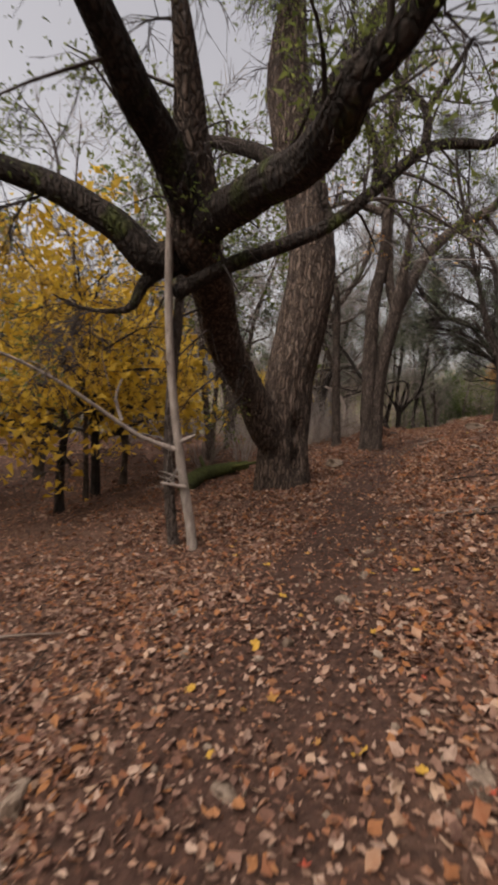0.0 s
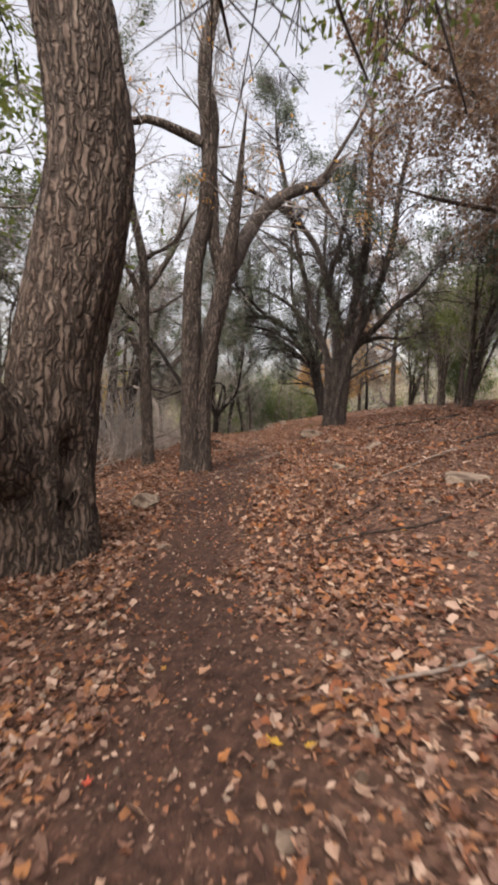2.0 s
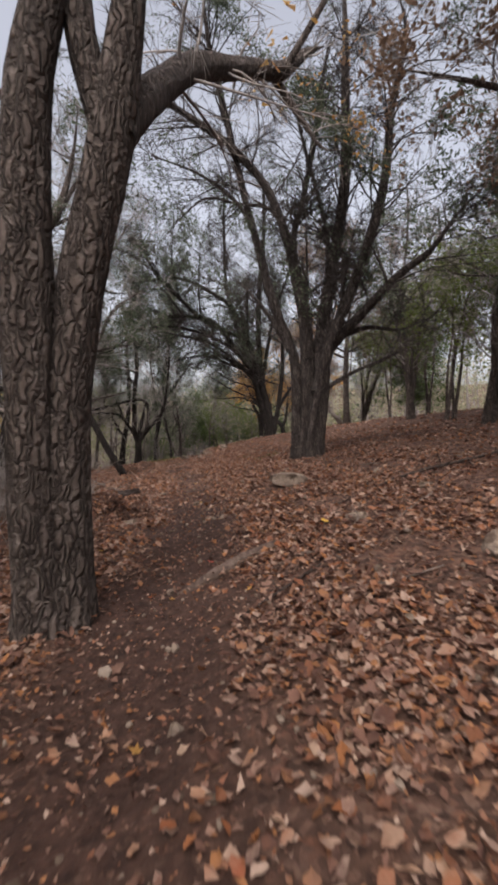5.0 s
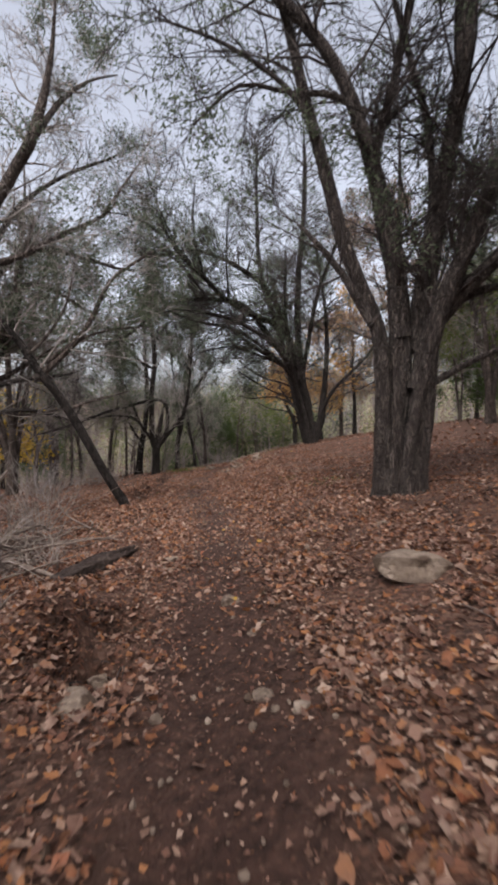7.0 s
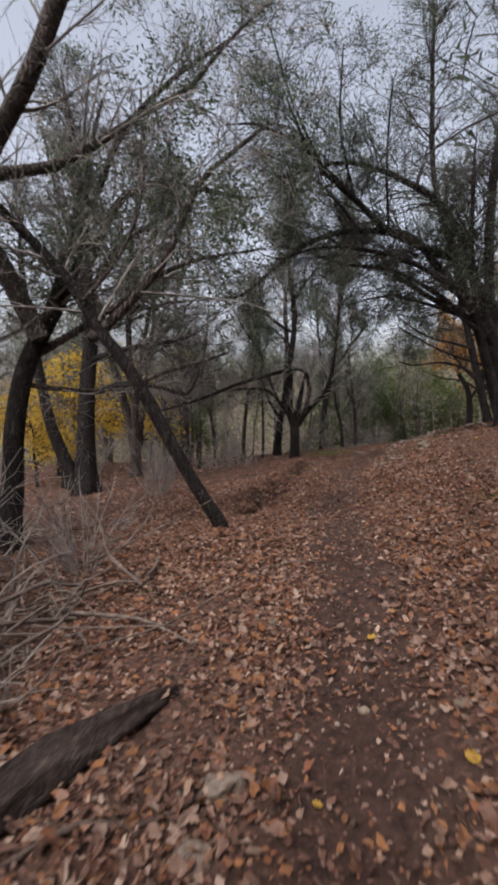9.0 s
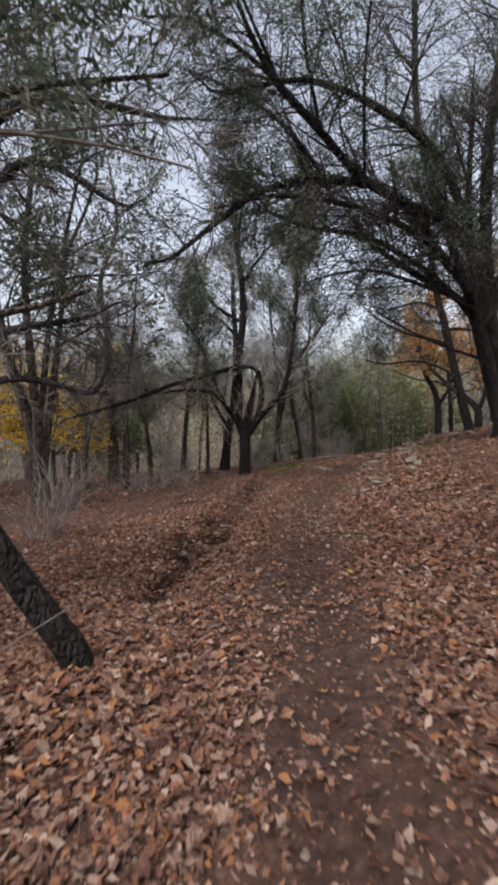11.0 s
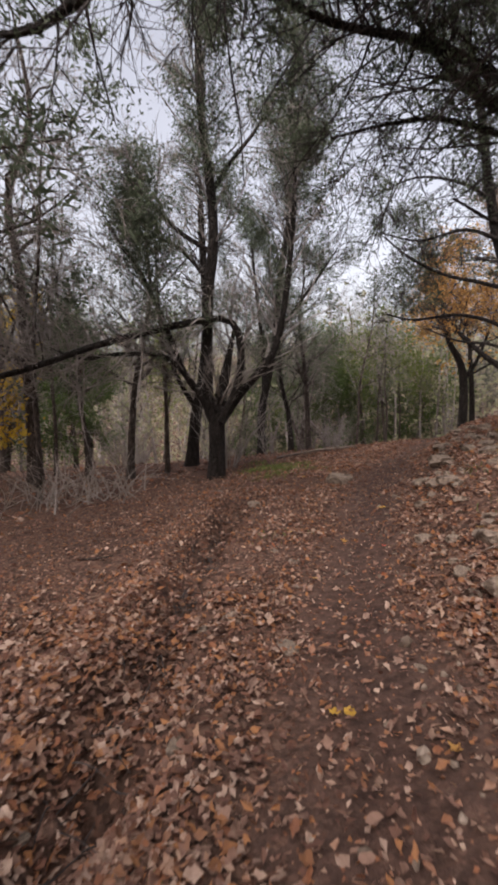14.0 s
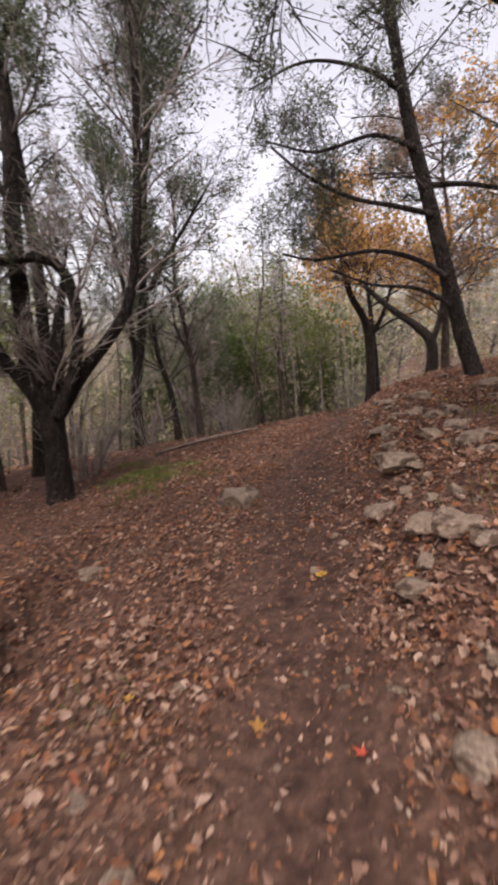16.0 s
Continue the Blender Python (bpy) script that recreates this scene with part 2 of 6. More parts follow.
def interp(y, ys, xs):
    """Smooth interpolation through knots."""
    ys, xs = np.array(ys, float), np.array(xs, float)
    a = np.interp(y - 0.8, ys, xs)
    b = np.interp(y + 0.8, ys, xs)
    return 0.25 * a + 0.25 * b + 0.5 * np.interp(y, ys, xs)


def wobble(x, y, f, seed):
    """Cheap smooth noise in -1..1."""
    r = np.random.RandomState(seed)
    out = np.zeros(np.shape(x))
    for k in range(7):
        a, p, q = r.uniform(0, 6.283), r.uniform(0, 6.283), r.uniform(0.6, 1.5)
        out = out + np.sin((x * math.cos(a) + y * math.sin(a)) * f * q * 6.283 + p)
    return out / 3.5


def off_trail(x, y):
    return x - interp(y, TRAIL_Y, TRAIL_X)


def hollow(x, y):
    """Where water has washed the soil out, from 0 to 1."""
    wash = np.clip((y - 20.8) / 1.0, 0, 1) * np.clip((29.3 - y) / 1.5, 0, 1)
    edge = interp(y, CUT_Y, CUT_X) + 0.06 * np.sin(y * 5.1) + 0.04 * np.sin(y * 13.7)
    d = x - edge
    cut = np.exp(-(np.where(d < 0, d / 0.11, d / 0.22)) ** 2)
    pockets = np.clip(0.3 + 0.5 * wobble(x * 0.3, y, 0.8, 33), 0, 1) + sum(0.85 * np.exp(-((y - p) / 0.24) ** 2) for p in (23.0, 23.8, 24.7, 26.5, 27.5, 28.2))
    ditch = wash * cut * np.clip(pockets, 0, 1) * (0.72 + 0.45 * wobble(x, y, 2.6, 34))
    pit = sum(np.exp(-(np.where(x < -2.15, (x + 2.15) / 0.14, (x + 2.15) / 0.2) ** 2 + ((y - p) / 0.22) ** 2) ** 1.5) for p in (14.25, 15.0)) + 0.8 * np.exp(-(((x + 0.65) / 0.2) ** 2 + ((y - 17.35) / 0.2) ** 2))
    return np.clip(ditch + pit, 0, 1)


def ground_z(x, y):
    x, y = np.asarray(x, float), np.asarray(y, float)
    u = off_trail(x, y)
    z = interp(y, RISE_Y, RISE_Z)
    right = np.interp(y, [4, 16, 30], [0.18, 0.25, 0.22])
    left = np.interp(y, [4, 9, 14, 30], [0.15, 0.17, 0.1, 0.15])
    ur, ul = np.maximum(u, 0), np.maximum(-u, 0)
    z = z + right * 14 * (1 - np.exp(-ur / 14)) - left * ul / (1 + ul / 30)
    # the trodden bed lies a little lower
    z = z - 0.05 * np.exp(-(u / 0.6) ** 2)
    # a bank beside the upper stretch
    bank = np.clip((y - 24) / 3, 0, 1) * np.clip((46 - y) / 8, 0, 1)
    z = z + bank * 0.25 / (1 + np.exp(np.clip(-(u - 0.55) / 0.12, -40, 40)))
    # washed-out hollows beside the trail
    z = z - 0.45 * hollow(x, y) + 0.2 * np.exp(-(((x + 2.85) / 0.45) ** 2 + ((y - 14.2) / 1.2) ** 2)) + 0.24 * np.exp(-(((x + 2.55) / 0.22) ** 2 + ((y - 14.75) / 0.55) ** 2) ** 2)
    z = z + 0.13 * np.exp(-(((x + 3.35) / 0.7) ** 2 + ((y - 20.1) / 0.8) ** 2))
    for mx, my, mh in ((-3.8, 23.2, 0.16), (-3.75, 24.4, 0.18), (-3.85, 25.5, 0.14), (-4.0, 26.5, 0.18), (-3.88, 27.6, 0.17), (-3.85, 28.4, 0.14)):
        z = z + mh * np.exp(-(((x - mx) / 0.3) ** 2 + ((y - my) / 0.42) ** 2))
    far = np.hypot(x + 1.5, y - 15)
    z = z + np.minimum(np.maximum(far - 42, 0) * 0.13, 15)
    near = np.clip((45 - far) / 20, 0, 1)
    z = z + near * (0.03 * wobble(x, y, 0.35, 5) + (0.016 * wobble(x, y, 1.5, 6) + 0.012 * wobble(x, y, 3.1, 7)) * np.clip(np.abs(u) / 0.8, 0.2, 1))
    return z


def gz(x, y):
    return float(ground_z(x, y))


# ---- mesh helpers ----
def mesh_of(name, V, F, material, shade=True):
    """A mesh from arrays of places and of faces with one number of corners."""
    me = bpy.data.meshes.new(name)
    V, F = np.asarray(V, np.float32), np.asarray(F, np.int32)
    k = F.shape[1]
    me.vertices.add(len(V))
    me.vertices.foreach_set("co", V.ravel())
    me.loops.add(F.size)
    me.loops.foreach_set("vertex_index", F.ravel())
    me.polygons.add(len(F))
    me.polygons.foreach_set("loop_start", np.arange(0, F.size, k, dtype=np.int32))
    me.polygons.foreach_set("use_smooth", np.full(len(F), shade))
    me.materials.append(material)
    me.update(calc_edges=True)
    me.validate()
    return me


def part(name, me, parent, label=""):
    ob = new(name, me)
    ob.parent = parent
    if label:
        tagged(ob, label)
    return ob


def group_empty(name, x, y, z):
    e = new(name)
    e.location = (x, y, z)
    e.empty_display_size = 0.2
    return e


def norm(a):
    return a / np.maximum(np.linalg.norm(a, axis=-1, keepdims=True), 1e-9)


def resample(P, step):
    """A smooth run through (x, y, z, r) knots, at about even steps."""
    P = np.asarray(P, float)
    Q = np.vstack([2 * P[0] - P[1], P, 2 * P[-1] - P[-2]])
    out = []
    for i in range(1, len(Q) - 2):
        a, b, c, d = Q[i - 1], Q[i], Q[i + 1], Q[i + 2]
        n = max(2, int(np.linalg.norm((c - b)[:3]) / step))
        t = np.linspace(0, 1, n, endpoint=False)[:, None]
        out.append(0.5 * (2 * b + (c - a) * t + (2 * a - 5 * b + 4 * c - d) * t ** 2 + (3 * b - a - 3 * c + d) * t ** 3))
    out.append(Q[-2][None])
    out = np.vstack(out)
    out[:, 3] = np.maximum(out[:, 3], 0.004)
    return out


def frames_along(P):
    T = norm(np.gradient(P[:, :3], axis=0))
    ref = np.array([0.0, 0.0, 1.0]) if abs(T[0][2]) < 0.9 else np.array([1.0, 0.0, 0.0])
    A = norm(np.cross(T, ref))
    for i in range(1, len(A)):
        a = A[i - 1] - T[i] * (A[i - 1] @ T[i])
        A[i] = a / max(np.linalg.norm(a), 1e-9)
    return T, A, np.cross(T, A)


def tube(P, sides, ridge=0.0, flutes=9, rng=None, flare=0.0, cap=True):
    """A tapered limb along P with furrowed sides; flare widens its foot into root swellings."""
    T, A, B = frames_along(P)
    n = len(P)
    ang = np.arange(sides) / sides * 2 * math.pi
    k = np.ones((n, sides))
    length = np.concatenate([[0], np.cumsum(np.linalg.norm(np.diff(P[:, :3], axis=0), axis=1))])
    if ridge:
        ph = rng.uniform(0, 6.28, 6)
        s = length[:, None]
        k += ridge * (0.5 * np.sin(flutes * ang[None] + ph[0] + 1.3 * np.sin(s * 1.7 + ph[1])) + 0.35 * np.sin((flutes * 2 - 3) * ang[None] + ph[2] + 2 * np.sin(s * 2.6)) + 0.6 * np.sin(2 * ang[None] + s * 1.9 + ph[3]) * 0.6 + 0.35 * np.sin(3 * ang[None] - s * 3.1 + ph[4]))
        k += ridge * 0.3 * rng.uniform(-1, 1, (n, sides))
    if flare:
        k += flare * np.exp(-np.maximum(length - 0.35, 0) / (P[0][3] * 1.5))[:, None] * (0.75 + 0.5 * np.sin(5 * ang[None] + 1.0))
    R = P[:, 3][:, None] * k
    V = P[:, None, :3] + R[..., None] * (np.cos(ang)[None, :, None] * A[:, None] + np.sin(ang)[None, :, None] * B[:, None])
    V = V.reshape(-1, 3)
    i = np.arange(n - 1)[:, None] * sides
    j = np.arange(sides)[None]
    j2 = (j + 1) % sides
    F = np.stack([i + j, i + j2, i + sides + j2, i + sides + j], -1).reshape(-1, 4)
    if cap:
        # rounded ends
        m = len(V)
        for end, way, first in ((0, -0.35, 0), (n - 1, 0.6, (n - 1) * sides)):
            ring = P[end, :3] + T[end] * P[end, 3] * way + P[end, 3] * 0.12 * (np.cos(ang)[:, None] * A[end] + np.sin(ang)[:, None] * B[end])
            at_ = len(V)
            V = np.vstack([V, ring])
            F = np.vstack([F, np.stack([first + j[0], first + j2[0], at_ + j2[0], at_ + j[0]], -1)])
    return V, F


def twig_batch(start, way, length, r0, r1, rings, sides, rng, bend=0.25, sag=0.0):
    """Many thin curved branches at once. Returns places, faces and a function that gives points along them."""
    N = len(start)
    s = np.linspace(0, 1, rings)
    side = norm(np.cross(way, rng.normal(size=(N, 3))))
    side2 = np.cross(way, side)
    amp = rng.uniform(-bend, bend, (N, 1)) * length[:, None]
    amp2 = rng.uniform(-bend, bend, (N, 1)) * length[:, None]

    def point(q):
        q = q[..., None]
        e = np.expand_dims
        if q.ndim == 2:
            return start + way * length[:, None] * q + side * amp * q ** 2 + side2 * amp2 * np.sin(q * 5) * 0.3 + np.array([0, 0, -1.0]) * sag * length[:, None] * q ** 2
        return e(start, 1) + e(way * length[:, None], 1) * q + e(side * amp, 1) * q ** 2 + e(side2 * amp2, 1) * np.sin(q * 5) * 0.3 + np.array([0, 0, -1.0]) * sag * e(length[:, None], 1) * q ** 2

    C = point(np.tile(s, (N, 1)))
    rad = (np.asarray(r0).reshape(-1, 1) * (1 - s) + np.asarray(r1).reshape(-1, 1) * s)
    rad = np.broadcast_to(rad, (N, rings))
    ang = np.arange(sides) / sides * 2 * math.pi
    V = C[:, :, None] + rad[:, :, None, None] * (np.cos(ang)[None, None, :, None] * side[:, None, None] + np.sin(ang)[None, None, :, None] * side2[:, None, None])
    base = (np.arange(N) * rings * sides)[:, None, None]
    i = (np.arange(rings - 1) * sides)[None, :, None]
    j = np.arange(sides)[None, None]
    j2 = (j + 1) % sides
    F = np.stack([base + i + j, base + i + j2, base + i + sides + j2, base + i + sides + j], -1).reshape(-1, 4)
    return V.reshape(-1, 3), F, point


def leaves_at(C, size, rng, slim=0.5, flat=0.0):
    """One small blade at each place."""
    N = len(C)
    d = norm(rng.normal(size=(N, 3)) * np.array([1, 1, 1 - flat]))
    s = norm(np.cross(d, rng.normal(size=(N, 3))))
    L = (size * rng.uniform(0.6, 1.4, N))[:, None]
    W = L * slim * 0.5
    V = np.stack([C - d * L / 2 + s * W, C + d * L / 2, C - d * L / 2 - s * W], 1).reshape(-1, 3)
    return V, np.arange(N * 3).reshape(-1, 3)


class Pile:
    """Collects pieces of one mesh."""

    def __init__(self):
        self.V, self.F, self.n = [], [], 0

    def add(self, V, F):
        self.V.append(V)
        self.F.append(F + self.n)
        self.n += len(V)

    def mesh(self, name, material, shade=True):
        return mesh_of(name, np.vstack(self.V), np.vstack(self.F), material, shade)


def branch_out(P_list, rng, per_m, length, angle, up, spare):
    """Places, ways and lengths of side branches along runs of (x, y, z, r)."""
    S, W, L, R = [], [], [], []
    for P, clear in P_list:
        seg = np.linalg.norm(np.diff(P[:, :3], axis=0), axis=1).sum()
        n = max(1, int(seg * per_m))
        q = clear + (1 - clear) * rng.uniform(0, 1, n) ** 0.85
        idx = q * (len(P) - 1)
        i = np.minimum(idx.astype(int), len(P) - 2)
        f = (idx - i)[:, None]
        p = P[i] * (1 - f) + P[i + 1] * f
        t = norm(P[i + 1, :3] - P[i, :3])
        out = norm(np.cross(t, rng.normal(size=(n, 3))))
        a = np.radians(rng.uniform(angle[0], angle[1], n))[:, None]
        w = norm(t * np.cos(a) + out * np.sin(a) + np.array([0, 0, 1.0]) * up)
        S.append(p[:, :3]), W.append(w), R.append(p[:, 3])
        L.append(rng.uniform(length[0], length[1], n) * (1.15 - 0.6 * q))
    return np.vstack(S), np.vstack(W), np.concatenate(L), np.concatenate(R)


def clear_of_trail(C, o):
    """Which places keep out of the walkers' headroom over the trail."""
    x, y, z = C[..., 0] + o[0], C[..., 1] + o[1], C[..., 2] + o[2]
    return ~((np.abs(off_trail(x, y)) < 1.5) & (z - ground_z(x, y) < 2.7))


def tree(name, label, stems, bark, limb_bark, twig_mat, leaf_mat, seed, per_m=5, len2=(0.7, 1.8), len3=(0.25, 0.7), n3=8, n4=4,
         leaves=3, leaf_size=0.07, spread=0.16, up=0.15, sag=0.1, clear=0.4, flare=0.5, sides=14, ridge=0.06, flutes=7, slim=0.5, angle=(35, 75), group="", step=0.16, leaf_from=0.0, leaf_low=-9, taper_on=True, fine=True, limb_clear=0.15):
    """A tree: trunks and limbs given by their runs, finer branches and leaves grown on them."""
    rng = np.random.RandomState(seed)
    bx, by, bz = stems[0][1][0][:3]
    root = group_empty(name, bx, by, bz)
    tagged(root, label, "tree", group)
    o = np.array([bx, by, bz, 0])
    runs = []
    for i, (kind, P) in enumerate(stems):
        P = np.array(P, float) - o
        if kind == "trunk" and abs(P[0][2]) < 0.6:
            P = np.vstack([[*(P[0, :3] - np.array([0, 0, 0.35])), P[0][3] * 1.05], P])
        if P[-1][3] > 0.026 and taper_on:
            # the stem goes on and thins out
            d = norm(P[-1, :3] - P[-2, :3]) * 0.75 + np.array([0, 0, 0.25]) + rng.normal(0, 0.1, 3)
            ln = min(P[-1][3] * 26, 2.6)
            e1, e2 = P[-1, :3] + d * ln * 0.5, P[-1, :3] + d * ln + rng.normal(0, 0.12, 3)
            P = np.vstack([P, [*e1, P[-1][3] * 0.5], [*e2, 0.007]])
        Q = resample(P, step)
        # small crooks
        m = len(Q)
        jig = np.cumsum(rng.normal(0, 0.35, (m, 3)), 0) * np.minimum(Q[:, 3:4], 0.1) * 0.16
        soft_by = np.ones(5) / 5
        jig = np.stack([np.convolve(np.pad(jig[:, i], 2, mode="edge"), soft_by, mode="valid") for i in range(3)], 1)
        Q[:, :3] += jig - jig[0] - np.linspace(0, 1, m)[:, None] * (jig[-1] - jig[0]) * 0.7
        big = P[0][3] > 0.09
        V, F = tube(Q, sides if big else 8, ridge if big else 0.05, flutes, rng, flare if (kind == "trunk" and P[0][2] < 0.3) else 0.0)
        part(kind, mesh_of(kind, V, F, limb_bark if kind == "limb" else bark), root)
        runs.append((Q, clear if kind == "trunk" else limb_clear))
    S, W, L, R = branch_out(runs, rng, per_m, len2, angle, up, 0)
    ok = clear_of_trail(S, o) & clear_of_trail(S + W * L[:, None], o) & clear_of_trail(S + W * L[:, None] * 0.5, o)
    S, W, L, R = S[ok], W[ok], L[ok], R[ok]
    r2 = np.clip(R * 0.35, 0.007, 0.022)
    pile = Pile()
    V, F, at2 = twig_batch(S, W, L, r2, r2 * 0.35, *((6, 3) if fine else (4, 3)), rng, 0.3, sag)
    pile.add(V, F)
    k = rng.randint(0, len(S), len(S) * n3)
    q = rng.uniform(0.2, 1.0, len(k))
    full = at2(np.tile(np.linspace(0, 1, 41), (len(S), 1)))
    qi = np.minimum((q * 40).astype(int), 39)
    P3 = full[k, qi]
    t3 = norm(full[k, qi + 1] - full[k, qi])
    W3 = norm(t3 * 0.7 + norm(rng.normal(size=(len(k), 3))) * 0.75 + np.array([0, 0, 1.0]) * up * 0.6)
    L3 = rng.uniform(len3[0], len3[1], len(k)) * (1.2 - 0.6 * q)
    ok = clear_of_trail(P3 + W3 * L3[:, None], o)
    P3, W3, L3, k = P3[ok], W3[ok], L3[ok], k[ok]
    V, F, at3 = twig_batch(P3, W3, L3, np.full(len(k), 0.006), np.full(len(k), 0.003), 3 if fine else 2, 3, rng, 0.3, sag)
    pile.add(V, F)
    if n4:
        k4 = rng.randint(0, len(P3), len(P3) * n4)
        full3 = at3(np.tile(np.linspace(0, 1, 11), (len(P3), 1)))
        q4 = rng.randint(3, 10, len(k4))
        P4 = full3[k4, q4]
        W4 = norm(norm(full3[k4, q4 + 1] - full3[k4, q4]) * 0.7 + norm(rng.normal(size=(len(k4), 3))) * 0.8)
        L4 = rng.uniform(0.08, 0.3, len(k4)) * (len3[1] / 0.7)
        V, F, at4 = twig_batch(P4, W4, L4, np.full(len(k4), 0.0035), np.full(len(k4), 0.002), 2, 3, rng, 0.25, sag)
        pile.add(V, F)
        tips = at4(rng.uniform(0.5, 1.0, (len(P4),)))
    else:
        tips = at3(rng.uniform(0.5, 1.0, (len(P3),)))
    tagged(part("twig_spray", pile.mesh("twig_spray", twig_mat), root, "fine grey-brown twigs"), kind="stuff")
    if leaves:
        # leaves gather on some boughs and leave others bare
        lump = wobble(tips[:, 0] + tips[:, 2] * 0.6, tips[:, 1] - tips[:, 2] * 0.5, 0.55, seed + 3)
        lump = lump + 0.7 * wobble(tips[:, 0] - tips[:, 2] * 0.8, tips[:, 1] + tips[:, 2] * 0.7, 1.5, seed + 5)
        tips = tips[(lump > leaf_from) & (tips[:, 2] > leaf_low + rng.normal(0.2, 0.55, len(tips)))]
        C = np.repeat(tips, leaves, 0)
        C = C + rng.normal(0, spread * 0.5, C.shape)
        if len(C):
            V, F = leaves_at(C, leaf_size, rng, slim)
            tagged(part("foliage", mesh_of("foliage", V, F, leaf_mat, False), root, "small leaves in loose clumps"), kind="stuff")
    return root


# ---- ground ----
def ladder(parts):
    out = [np.arange(a, b, s) for a, b, s in parts]
    return np.unique(np.round(np.concatenate(out), 4))


gx = ladder([(-400, -60, 40), (-60, -20, 4), (-20, -6.5, 0.6), (-6.5, -4.6, 0.14), (-4.6, 0.2, 0.07), (0.2, 4.5, 0.14), (4.5, 14, 0.5), (14, 60, 4), (60, 401, 40)])
gy = ladder([(-300, -60, 40), (-60, -10, 5), (-10, -2, 0.8), (-2, 13, 0.15), (13, 31, 0.09), (31, 35, 0.15), (35, 60, 0.8), (60, 100, 4), (100, 401, 40)])
GX, GY = np.meshgrid(gx, gy)
GZ = ground_z(GX, GY)
rg = np.random.RandomState(11)
GZ = GZ + np.where((np.abs(GX + 1) < 6) & (GY > -2) & (GY < 35), rg.normal(0, 0.006, GZ.shape), 0)
gn = len(gx)
gi = np.arange(len(gy) - 1)[:, None] * gn + np.arange(gn - 1)[None]
ground_mesh = mesh_of("ground", np.stack([GX, GY, GZ], -1).reshape(-1, 3), np.stack([gi, gi + 1, gi + gn + 1, gi + gn], -1).reshape(-1, 4), soil)


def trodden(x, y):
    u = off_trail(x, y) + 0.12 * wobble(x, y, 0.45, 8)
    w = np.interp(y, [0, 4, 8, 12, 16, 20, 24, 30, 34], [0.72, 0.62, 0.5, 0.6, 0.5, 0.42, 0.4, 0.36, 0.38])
    # the deep hollows get the trail's darker earth too
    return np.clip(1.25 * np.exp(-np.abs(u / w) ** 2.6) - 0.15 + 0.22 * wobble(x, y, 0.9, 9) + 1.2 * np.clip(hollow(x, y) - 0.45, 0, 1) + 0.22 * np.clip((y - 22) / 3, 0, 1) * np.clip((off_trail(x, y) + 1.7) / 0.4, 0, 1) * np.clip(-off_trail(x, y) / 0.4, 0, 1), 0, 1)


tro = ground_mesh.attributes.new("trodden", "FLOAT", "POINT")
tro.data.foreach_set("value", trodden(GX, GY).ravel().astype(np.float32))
dry = ground_mesh.attributes.new("dusty", "FLOAT", "POINT")
# the pale earth leaves out the hollows, and mostly the trail's middle
dry.data.foreach_set("value", (np.clip((GY - 15) / 9 + 0.3 * wobble(GX, GY, 0.7, 19) - hollow(GX, GY), 0, 1) * (1 - 0.7 * np.exp(-(off_trail(GX, GY) / 0.32) ** 2))).ravel().astype(np.float32))
ground = tagged(new("ground", ground_mesh), "brown forest soil with a trodden dirt trail", "ground", kind="structure")

